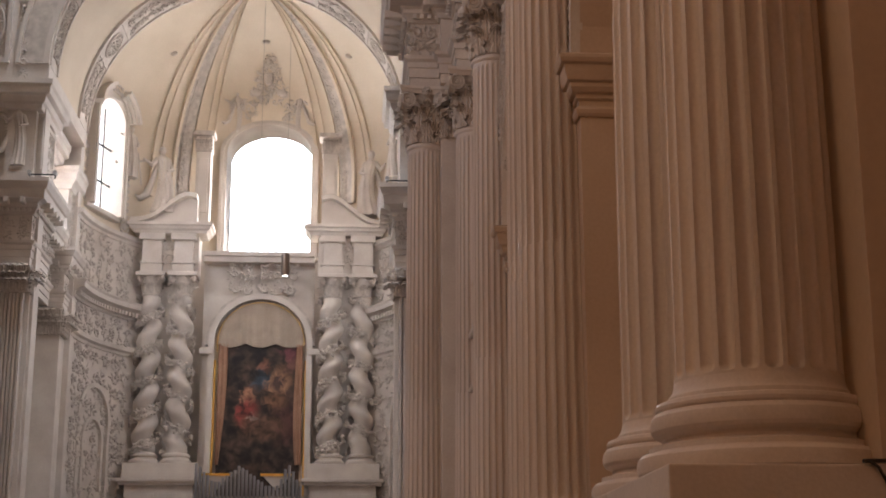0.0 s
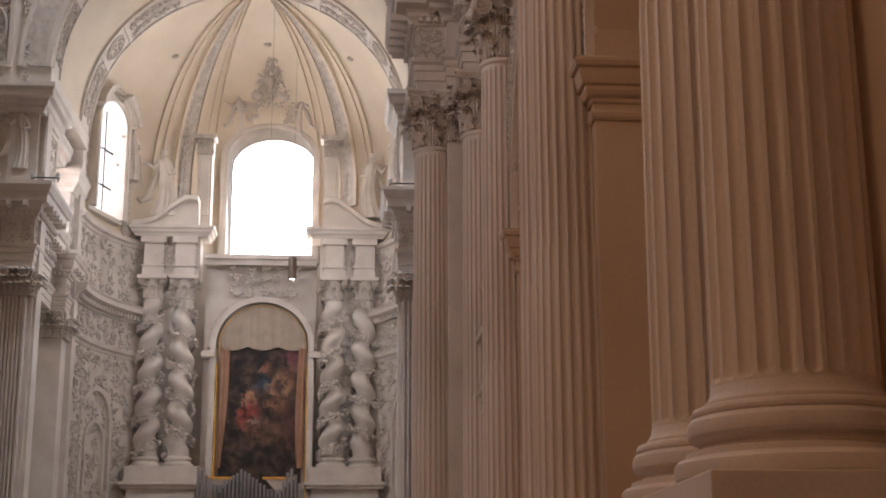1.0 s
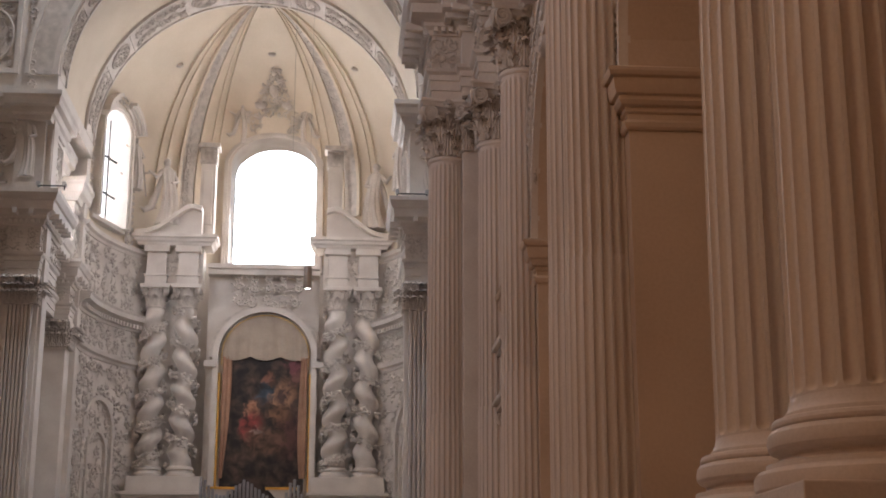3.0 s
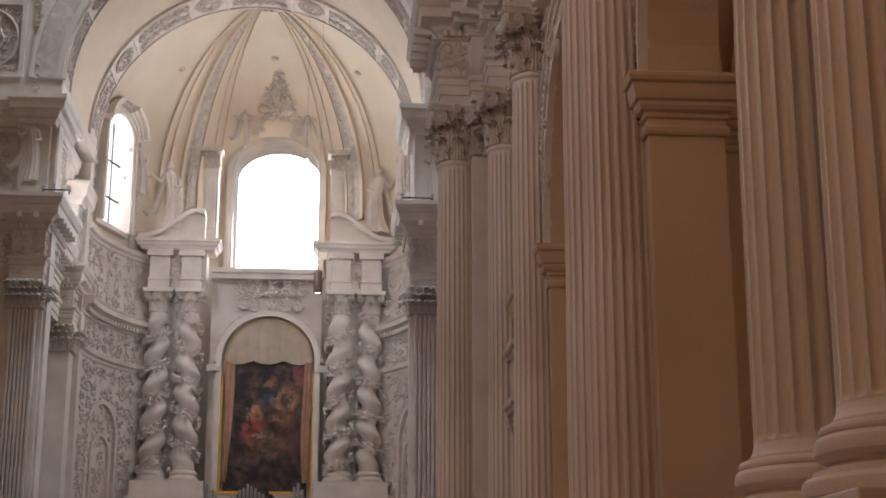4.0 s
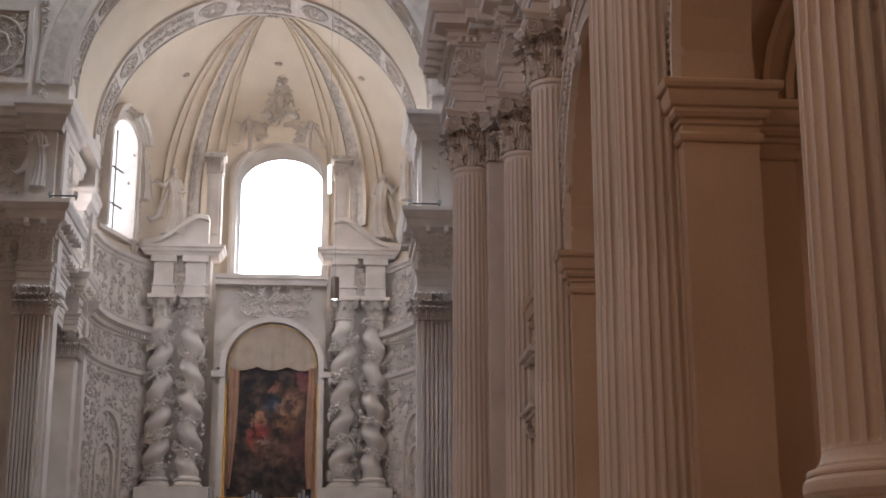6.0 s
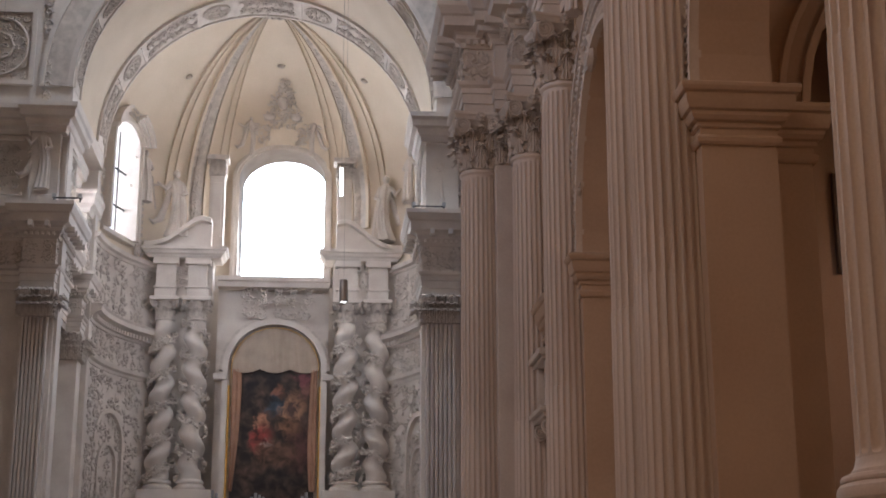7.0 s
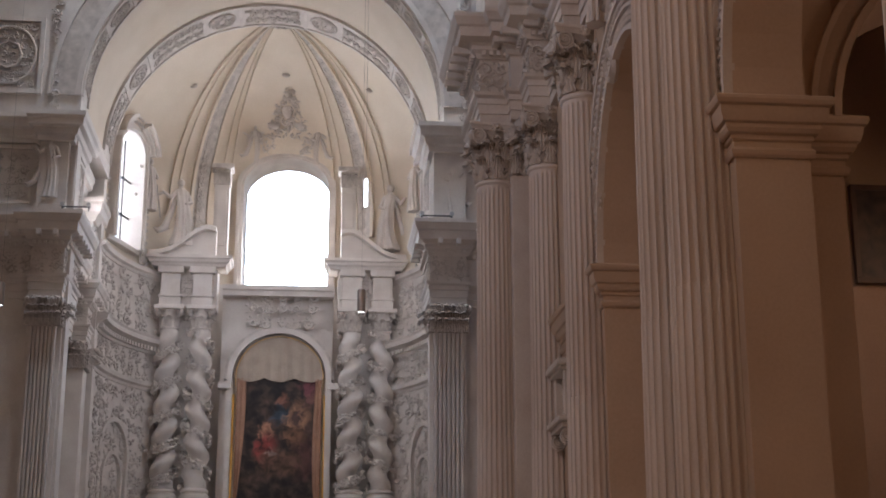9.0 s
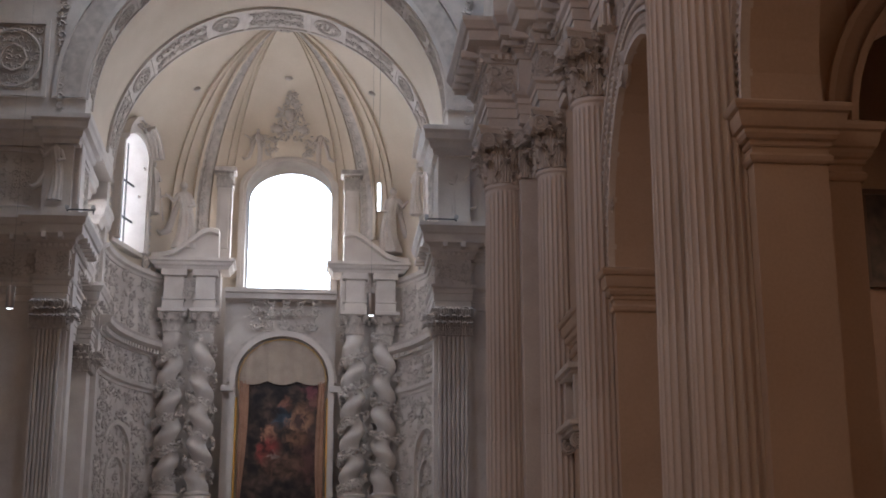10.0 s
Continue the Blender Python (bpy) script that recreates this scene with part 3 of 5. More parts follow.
# ---- imposts and archivolts of the arcade ----
for a, b in PIERS:
    t = tagged(empty("impost"), "moulded cream impost cornice wrapping the arch pier", "impost", "arcade imposts")
    way = [(ARX, b), (ARX, a), (PX, a), (PX, a + 0.6), (7.91, a + 0.6), (7.91, b - 0.4)][::-1]
    part("necking", sweep(way, [(-0.1, 7.29), (0.03, 7.29), (0.05, 7.32), (0.06, 7.37), (0.03, 7.41), (-0.1, 7.41)]), PIER, t, "", 20)
    part("frieze", sweep(way, [(-0.1, 7.41), (0.015, 7.41), (0.015, 7.49), (-0.1, 7.49)]), PIER, t)
    part("cornice", sweep(way, [(-0.1, 7.49), (0.03, 7.49), (0.05, 7.51), (0.05, 7.56), (0.1, 7.58), (0.13, 7.63), (0.13, 7.68), (0.17, 7.7), (0.2, 7.78), (0.21, 7.88), (0.25, 7.9), (0.27, 7.95), (0.27, 7.99), (0.22, 8.02), (-0.1, 8.02)]), PIER, t, "", 15)
for a, b in PIERS[:2]:
    t = tagged(empty("archivolt"), "moulded plaster arch between two side chapels", "archivolt", "chapel arches")
    part("band", arch_ring(None, ywall, a + 0.5, a + 0.64, 2.75, 2.6, SPRING, 0.1, 10.65), PIER, t, "", 20)
    part("band", arch_ring(None, ywall, a + 0.54, a + 0.64, 2.85, 2.7, SPRING, 0.22, 10.65), SHADED_CHAPEL, t, "", 20)
    part("band", arch_ring(None, ywall, a + 0.48, a + 0.64, 3.07, 2.92, SPRING, 0.08, 10.65), PIER, t, "", 20)
for a, b in BAYS:
    t = tagged(empty("archivolt"), "moulded arch band with bead ornament", "archivolt", "arcade arches")
    mid, hw = (a + b) / 2, (b - a) / 2
    for off, thick, out, mat in ((0.0, 0.08, 0.1, STUCCO), (0.08, 0.3, 0.05, CARVED), (0.38, 0.06, 0.11, STUCCO), (0.44, 0.2, 0.05, CARVED), (0.64, 0.1, 0.14, STUCCO)):
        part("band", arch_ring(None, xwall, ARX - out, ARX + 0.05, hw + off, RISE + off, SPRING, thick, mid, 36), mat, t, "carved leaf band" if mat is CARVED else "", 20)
    bm = bmesh.new()
    for k, (s, z) in enumerate(arch_points(hw + 0.23, RISE + 0.23, SPRING, 90)):
        d = Vector((0, s, z - SPRING)).normalized()
        e = Vector((0, -d.z, d.y))
        for f in (-1, 1):
            leaf_bud(bm, Vector((ARX - 0.05, mid + s, z)) - d * 0.12 * f, (d * f + e * 0.5).normalized(), Vector((-1, 0, 0)), 0.15, 0.045)
    for s, z in arch_points(hw + 0.54, RISE + 0.54, SPRING, 80):
        ball(bm, (ARX - 0.07, mid + s, z), 0.062, 8)
    tagged(part("bead_moulding", bm, CARVED, t), kind="stuff")


MODILLION = mesh_from("modillion", boxes((-0.075, 0.075, -0.21, 0.21, -0.09, 0.09), bevel=0.03), STUCCO)
DENTIL = mesh_from("dentil", boxes((-0.042, 0.042, -0.042, 0.042, -0.05, 0.05)), STUCCO)


# ---- entablature along the nave ----
def entablature(name_label, path, z, proj=0.62, modillions=True, carve=True, group="entablatures"):
    """z: bottom, architrave top, frieze top, cornice top."""
    e = tagged(empty("entablature"), name_label, "entablature", group)
    z0, z1, z2, z3 = z
    h = z1 - z0
    part("architrave", sweep(path, [(-0.5, z0), (0.0, z0), (0.0, z0 + 0.3 * h), (0.03, z0 + 0.31 * h), (0.03, z0 + 0.62 * h), (0.06, z0 + 0.64 * h), (0.06, z0 + 0.82 * h), (0.13, z0 + 0.9 * h), (0.15, z1), (-0.5, z1)]), STUCCO, e, "", 20)
    part("frieze", sweep(path, [(-0.5, z1), (0.0, z1), (0.0, z2), (-0.5, z2)]), STUCCO, e)
    g = z3 - z2
    part("cornice", sweep(path, [(-0.5, z2), (0.06, z2), (0.1, z2 + 0.12 * g), (0.18, z2 + 0.2 * g), (0.18, z2 + 0.3 * g), (0.24, z2 + 0.36 * g), (proj - 0.16, z2 + 0.42 * g), (proj - 0.14, z2 + 0.66 * g), (proj - 0.08, z2 + 0.7 * g),
                               (proj - 0.02, z2 + 0.85 * g), (proj, z2 + 0.88 * g), (proj, z3), (-0.5, z3)]), STUCCO, e, "", 20)
    pts = [Vector((p[0], p[1], 0)) for p in path]
    br = random.Random(3)
    for p, q in zip(pts, pts[1:]):
        d = q - p
        if d.length > 9 or d.length < 0.3:
            continue
        u = d.normalized()
        n = Vector((-u.y, u.x, 0))
        cnt = max(1, round(d.length / 0.5))
        for k in range(cnt):
            c = p + u * (d.length * (k + 0.5) / cnt) + n * ((proj + 0.1) / 2)
            if modillions:
                o = part("modillion", MODILLION, STUCCO, e)
                o.matrix_local = Matrix.Translation((c.x, c.y, z2 + 0.34 * g)) @ Matrix.Rotation(math.atan2(u.y, u.x), 4, "Z") @ Matrix.Diagonal((1, (proj - 0.2) / 0.42, 1, 1))
        dn = max(1, round(d.length / 0.16))
        for k in range(dn):
            c = p + u * (d.length * (k + 0.5) / dn) + n * 0.14
            o = part("dentil", DENTIL, STUCCO, e)
            o.matrix_local = Matrix.Translation((c.x, c.y, z2 + 0.12 * g))
        if carve and d.length > 0.35:
            s = scrollwork(p + n * 0.02 + Vector((0, 0, z1 + 0.08)), u, (0, 0, 1), d.length, z2 - z1 - 0.16, min(0.42, z2 - z1 - 0.16), br, 1.0, 0.035)
            part("frieze_relief", s, CARVED, e, "carved foliage scrolls")
    return e


ZN = (Z_ENT, 13.25, 14.05, 14.9)
NAVE_PATH = [(6.1, 12.6), (6.1, 18.05), (5.52, 18.05), (5.52, 20.9), (6.1, 20.9), (6.1, 25.9), (5.78, 25.9), (5.78, 26.8), (6.2, 26.8), (6.2, 29.9), (5.78, 29.9), (5.78, 30.75), (5.5, 30.75), (5.5, 31.05), (4.86, 31.05), (4.86, 33.4), (9.0, 33.4)]
entablature("grey-white nave entablature stepping out over the columns", NAVE_PATH, ZN, 0.62)
t = tagged(empty("attic_block"), "white stucco attic above the crossing cornice", "attic", "attic blocks")
part("block", sweep([(6.3, 5), (6.3, 29.9), (5.9, 29.9), (5.6, 31.0), (5.0, 31.1), (5.0, 33.3), (9, 33.3)], [(-0.6, 15.2), (0, 15.2), (0, 15.6), (-0.06, 15.65), (-0.06, 20.0), (-0.6, 20.0)]), STUCCO, t)
structure("wall_crossing_pier", boxes((6.4, 8.6, 29.2, 33.2, 0, 24), (5.3, 6.41, 31.6, 33.2, 0, 12.6)), STUCCO, "cream plaster crossing pier", "pier")

# ---- piers of the chancel arch ----
def chancel_pier(s, xi, xo, y0, y1, xr):
    """s: side (-1 north, 1 south); xi inner face, xo step, xr recess."""
    if s < 0:
        path = [(xr, y1 + 4), (xr, y1), (xi, y1), (xi, y0), (xo, y0), (xo, y0 + 0.33), (-15.9, y0 + 0.33)]
    else:
        path = [(15.9, y0 + 0.33), (xo, y0 + 0.33), (xo, y0), (xi, y0), (xi, y1), (xr, y1), (xr, y1 + 4)]
    a, b = min(xi, xo), max(xi, xo)
    p = tagged(empty("chancel_pier"), "white stucco pier with pilaster and attic relief", "pier", "chancel arch piers")
    # slim fluted pilaster strip below, deeper attic block above
    part("core", boxes((a + (0.12 if s > 0 else 0.0), b - (0.12 if s < 0 else 0.0), y0 + 0.12, y0 + 0.85, 0, 12.2), (a + (0.12 if s > 0 else 0.0), b - (0.12 if s < 0 else 0.0), y0 + 0.12, y1, 12.2, 18.0)), STUCCO, p)
    strips = 7
    for k in range(strips):
        w = (b - a - 0.2) / strips
        part("pilaster_strip", boxes((a + 0.1 + k * w + 0.02, a + 0.1 + (k + 1) * w - 0.02, y0, y0 + 0.13, 0, 11.25), bevel=0.015), STUCCO, p)
    part("pilaster", boxes((xi - 0.02 if s > 0 else xi - 0.12, xi + 0.12 if s > 0 else xi + 0.02, y0 + 0.25, y0 + 0.72, 0, 11.25), bevel=0.02), STUCCO, p)
    cap = part("capital", boxes((a, b, y0 - 0.04, y0 + 0.12, 11.25, 12.12), bevel=0.03), CARVED, p, "carved foliage capital")
    for row in range(3):
        for k in range(6 - row % 2):
            o = part("acanthus_leaf", LEAF, CARVED, cap)
            o.matrix_local = Matrix.Translation((a + 0.04 + (b - a - 0.08) * (k + 0.5 * (row % 2)) / 5, y0 - 0.03, 11.22 + 0.22 * row)) @ Matrix.Rotation(-math.pi / 2, 4, "Z") @ Matrix.Diagonal((1.15, 0.95, 0.9, 1))
    for e in (0.2, 0.8):
        o = part("volute", VOLUTE, CARVED, cap)
        o.matrix_local = Matrix.Translation((a + (b - a) * e, y0 - 0.2, 11.95)) @ Matrix.Diagonal((1.1, 1.2, 1.1, 1))
    part("side_capital", boxes((xi - 0.04, xi + 0.12, y0 + 0.1, y0 + 0.85, 11.25, 12.12) if s > 0 else (xi - 0.12, xi + 0.04, y0 + 0.1, y0 + 0.85, 11.25, 12.12), bevel=0.03), CARVED, p)
    for row in range(2):
        for k in range(3):
            o = part("acanthus_leaf", LEAF, CARVED, cap)
            o.matrix_local = Matrix.Translation((xi + 0.02 * -s, y0 + 0.12 + 0.25 * (k + 0.5 * row), 11.22 + 0.27 * row)) @ Matrix.Rotation(0 if s < 0 else math.pi, 4, "Z") @ Matrix.Diagonal((1.2, 1.0, 1.0, 1))
    for k in (a, b):
        o = part("volute", VOLUTE, CARVED, cap)
        o.matrix_local = Matrix.Translation((k, y0 - 0.08, 11.95)) @ Matrix.Rotation(-math.pi / 4, 4, "Z") @ Matrix.Diagonal((1.0, 1, 1.0, 1))
    entablature("white stucco chancel entablature with deep cornice", path, (12.12, 12.85, 13.7, 14.8), 0.55, group="chancel entablatures")
    # attic panels and upper cornice
    part("attic_base", boxes((a + 0.1, b - 0.1, y0 + 0.03, y0 + 0.12, 14.9, 15.15), bevel=0.02), STUCCO, p)
    xf = xi + 0.02 * (1 if s < 0 else -1)
    part("side_panel", boxes((min(xf, xf + 0.06 * -s), max(xf, xf + 0.06 * -s), y0 + 0.3, y1 - 0.3, 15.3, 15.42), (min(xf, xf + 0.06 * -s), max(xf, xf + 0.06 * -s), y0 + 0.3, y1 - 0.3, 16.9, 17.02),
                              (min(xf, xf + 0.06 * -s), max(xf, xf + 0.06 * -s), y0 + 0.3, y0 + 0.42, 15.3, 17.02), (min(xf, xf + 0.06 * -s), max(xf, xf + 0.06 * -s), y1 - 0.42, y1 - 0.3, 15.3, 17.02)), STUCCO, p)
    part("panel_relief", scrollwork((xf - 0.03 * s, y0 + 0.45, 15.45), (0, 1, 0), (0, 0, 1), y1 - y0 - 0.9, 1.4, 0.4, rng, 1.0, 0.04), CARVED, p, "carved lattice ornament")
    part("upper_cornice", sweep(path, [(-0.4, 17.2), (0.05, 17.2), (0.08, 17.35), (0.16, 17.42), (0.2, 17.6), (0.34, 17.66), (0.36, 17.85), (0.42, 17.95), (0.42, 18.1), (-0.4, 18.1)]), STUCCO, p, "", 20)
    return p


chancel_pier(-1, -6.33, -7.35, 46.1, 48.7, -7.0)
chancel_pier(1, 5.05, 6.2, 46.1, 48.3, 6.2)


def inner_pier(s, xi, xo, y0, y1):
    a, b = min(xi, xo), max(xi, xo)
    path = [(xi, y1), (xi, y0), (xo, y0)] if s < 0 else [(xo, y0), (xi, y0), (xi, y1)]
    p = tagged(empty("apse_pier"), "slender white stucco pier at the apse mouth", "pier", "apse piers")
    part("core", boxes((a + 0.05, b - 0.05, y0 + 0.05, y1, 0, 17.3)), STUCCO, p)
    part("capital", boxes((a - 0.06, b + 0.06, y0 - 0.08, y1, 11.1, 12.1), bevel=0.04), CARVED, p, "carved foliage capital")
    for row in range(3):
        for k in range(5 - row % 2):
            o = part("acanthus_leaf", LEAF, CARVED, p)
            o.matrix_local = Matrix.Translation((a + (b - a) * (k + 0.5 * (row % 2)) / 4, y0 - 0.06, 11.1 + 0.22 * row)) @ Matrix.Rotation(-math.pi / 2, 4, "Z") @ Matrix.Diagonal((1.2, 1.0, 1.0, 1))
    for e in (0.18, 0.82):
        o = part("volute", VOLUTE, CARVED, p)
        o.matrix_local = Matrix.Translation((a + (b - a) * e, y0 - 0.22, 11.86)) @ Matrix.Diagonal((1.1, 1.2, 1.1, 1))
    for k in range(4):
        for row in range(2):
            o = part("acanthus_leaf", LEAF, CARVED, p)
            o.matrix_local = Matrix.Translation((xi - 0.05 * s, y0 + 0.1 + 0.3 * (k + 0.5 * row), 11.1 + 0.3 * row)) @ Matrix.Rotation(0 if s < 0 else math.pi, 4, "Z") @ Matrix.Diagonal((1.2, 1.0, 1.0, 1))
    entablature("small white entablature at the apse mouth", path, (12.1, 12.65, 13.3, 14.2), 0.42, group="apse entablatures")
    part("upper_cornice", sweep(path, [(-0.3, 16.45), (0.04, 16.45), (0.1, 16.6), (0.24, 16.75), (0.28, 17.0), (0.34, 17.1), (0.34, 17.25), (-0.3, 17.4)]), STUCCO, p, "", 20)
    xf = xi - 0.03 * s
    part("panel_relief", scrollwork((xf, y0 + 0.1, 14.3), (0, 1, 0), (0, 0, 1), y1 - y0 - 0.2, 2.0, 0.4, rng, 1.0, 0.035), CARVED, p, "carved ornament")
    return p


inner_pier(-1, -6.5, -7.45, 52.5, 54.2)
inner_pier(1, 5.95, 7.0, 52.6, 53.6)

# ---- choir vault bands and conch ribs ----
def vault_frame(a, y):
    """Point, tangent and inward normal on the choir vault at angle a (degrees) and depth y."""
    q = radians(a)
    return Vector((CX + CR * math.cos(q), y, CZ + CR * math.sin(q))), Vector((-math.sin(q), 0, math.cos(q))), Vector((-math.cos(q), 0, -math.sin(q)))


def soffit_band(y0, y1, label):
    """Long foliage panels and oval rosettes in turn, between narrow raised borders."""
    b = tagged(empty("arch_band"), label, "arch band", "vault bands")
    for y in (y0, y1 - 0.1):
        part("border", barrel(y, y + 0.1, CR - 0.07, CR + 0.1), STUCCO, b, "", 40)
    part("ground", barrel(y0 + 0.1, y1 - 0.1, CR - 0.01, CR + 0.1), STUCCO, b, "", 40)
    br = random.Random(int(y0))
    edges = [2, 26, 40, 64, 78, 102, 116, 140, 154, 178]
    ym, hy = (y0 + y1) / 2, (y1 - y0) / 2 - 0.24
    yv = Vector((0, 1, 0))
    for k, (a0, a1) in enumerate(zip(edges, edges[1:])):
        c, u, n = vault_frame(a0, ym)
        m = bmesh.new()
        box(m, -0.07, 0.07, -hy - 0.14, hy + 0.14, -0.05, 0.05)
        o = part("divider", m, STUCCO, b)
        o.matrix_local = Matrix.Translation(c) @ Matrix.Rotation(math.pi / 2 - radians(a0), 4, "Y")
        m = bmesh.new()
        if k % 2 == 0:
            cnt = 7
            for q in range(cnt):
                for v in (-0.5, 0.5):
                    c, u, n = vault_frame(a0 + 2 + (a1 - a0 - 4) * (q + 0.5) / cnt, ym + v * hy)
                    c = c + n * 0.03
                    curl(m, c, 0.15, u, yv, 1.2, 0.045, 1 if (q + (v > 0)) % 2 else -1)
                    for z in range(9):
                        t2 = br.uniform(0, 6.28)
                        d = u * math.cos(t2) + yv * math.sin(t2)
                        leaf_bud(m, c + d * br.uniform(0.04, 0.2), d, n, br.uniform(0.12, 0.24), br.uniform(0.04, 0.07))
        else:
            c0, u, n = vault_frame((a0 + a1) / 2, ym)
            pts = [c0 + n * 0.04 + u * (0.5 * math.cos(q * math.pi / 12)) + yv * (hy * 0.8 * math.sin(q * math.pi / 12)) for q in range(25)]
            tube(pts, 0.05, 6, m)
            for z in range(60):
                t2, q = br.uniform(0, 6.28), math.sqrt(br.random())
                d = u * math.cos(t2) + yv * math.sin(t2)
                leaf_bud(m, c0 + n * 0.02 + u * (0.38 * q * math.cos(t2)) + yv * (hy * 0.6 * q * math.sin(t2)), d, n, br.uniform(0.12, 0.2), br.uniform(0.05, 0.08))
        tagged(part("panel_relief", m, CARVED, b, "carved stucco foliage"), kind="stuff")
    return b


soffit_band(51.7, 53.5, "stucco arch band with foliage panels and rosettes")
soffit_band(46.5, 47.7, "stucco soffit band of the chancel arch")
t = tagged(empty("archivolt"), "moulded white band round the chancel arch", "archivolt", "chancel arches")
part("band", arch_ring(None, ywall, 46.38, 46.5, CR, CR, CZ, 0.18, CX, 48), STUCCO, t, "", 20)
part("band", arch_ring(None, ywall, 46.42, 46.5, CR + 0.18, CR + 0.18, CZ, 0.75, CX, 48), CARVED, t, "carved leaf band", 20)
part("band", arch_ring(None, ywall, 46.36, 46.5, CR + 0.93, CR + 0.93, CZ, 0.15, CX, 48), STUCCO, t, "", 20)


def conch_rib(az0, az1):
    """A rib narrowing towards the crown: two mouldings and a carved strip."""
    r = tagged(empty("conch_rib"), "raised stucco rib with carved strip on the half dome", "rib", "half dome ribs")
    for k, (f0, f1, d, mat) in enumerate(((0.0, 0.05, 0.1, VAULT), (0.14, 0.19, 0.07, VAULT), (0.35, 0.4, 0.15, VAULT), (0.41, 0.62, 0.1, CARVED), (0.63, 0.68, 0.15, VAULT), (0.83, 0.88, 0.07, VAULT), (0.95, 1.0, 0.1, VAULT))):
        rings = []
        for q in range(30):
            h = 18.0 + (CZ + AR * math.pi / 2 - 0.9 - 18.0) * q / 29
            w0, w1 = az0 + (az1 - az0) * f0, az0 + (az1 - az0) * f1
            rings.append([apse_point(radians(w), h, rr) for w, rr in ((w0, AR + 0.05), (w1, AR + 0.05), (w1, AR - d), (w0, AR - d))])
        part("carved_strip" if mat is CARVED else "moulding", loft(rings), mat, r, "", 30)
        if mat is CARVED:
            m = bmesh.new()
            for q in range(34):
                h = 18.2 + 9.3 * q / 34
                c = apse_point(radians((az0 + az1) / 2), h, AR - d - 0.02)
                c2 = apse_point(radians((az0 + az1) / 2), h + 0.05, AR - d - 0.02)
                v = (c2 - c).normalized()
                u = Vector((math.cos(radians(az0)), -math.sin(radians(az0)), 0))
                s = 0.3 * math.cos(min(1.35, max(0, h - CZ) / AR))
                curl(m, c, max(0.06, s * 0.75), u, v, 1.3, max(0.02, 0.12 * s), 1 if q % 2 else -1)
            tagged(part("leaf_relief", m, CARVED, r), kind="stuff")
    return r


conch_rib(-45, -19)
conch_rib(21, 47)
m = bmesh.new()
for k in range(12):
    a = math.pi * k / 11
    curl(m, Vector((AX + 0.9 * math.cos(a), AY + 0.15 + 0.55 * math.sin(a), CZ + AR - 0.12)), 0.22, Vector((1, 0, 0)), Vector((0, 1, -0.3)).normalized(), 1.3, 0.06)
tagged(part("vault_boss", m, CARVED), "carved foliage boss where the ribs meet", "boss")
for az, h in ((-52, 23.9), (3, 25.3), (54, 23.9)):
    m = bmesh.new()
    c = apse_point(radians(az), h, AR - 0.02)
    bmesh.ops.create_uvsphere(m, u_segments=16, v_segments=8, radius=0.16, matrix=Matrix.LocRotScale(c, None, (1, 0.4, 0.7)))
    tagged(part("vault_vent", m, CARVED, None, "", 40), "small dark round vent in the half dome", "vent", "vault vents")


def apse_moulding(z, prof, label, a0=-90, a1=90):
    pts = [apse_point(radians(a0 + (a1 - a0) * k / 60), 1.0) for k in range(61)]
    path = [(p.x, p.y) for p in pts][::-1]
    c = tagged(empty("apse_cornice"), label, "cornice", "apse cornices")
    part("moulding", sweep(path, [(o * 1.0, z + dz) for o, dz in prof]), STUCCO, c, "", 25)
    return c


SMALL = [(-0.2, 0), (0.06, 0), (0.1, 0.1), (0.22, 0.16), (0.26, 0.3), (-0.2, 0.34)]
BIG = [(-0.2, -0.1), (0.08, -0.1), (0.12, 0.1), (0.3, 0.22), (0.44, 0.26), (0.46, 0.42), (0.52, 0.5), (-0.2, 0.55)]
apse_moulding(15.75, SMALL, "white curved cornice under the apse windows", -90, -46)
apse_moulding(15.75, SMALL, "white curved cornice under the apse windows", 46, 90)
apse_moulding(12.85, BIG, "white curved main cornice of the apse", -90, -46)
apse_moulding(12.85, BIG, "white curved main cornice of the apse", 46, 90)
apse_moulding(11.3, SMALL, "white curved architrave of the apse", -90, -46)
apse_moulding(11.3, SMALL, "white curved architrave of the apse", 46, 90)
for a0 in (-88, 48):
    row = tagged(empty("dentil_course"), "row of small stucco blocks under the apse cornice", "dentils", "apse dentils")
    for k in range(24):
        az = a0 + 40 * k / 23
        o = part("dentil", DENTIL, STUCCO, row)
        o.matrix_local = at_azimuth(az, AR - 0.2) @ Matrix.Translation((0, 0, 12.92)) @ Matrix.Diagonal((1.3, 2.2, 1.6, 1))
t = tagged(empty("apse_relief"), "stucco foliage and trophies on the apse wall", "relief", "apse reliefs")
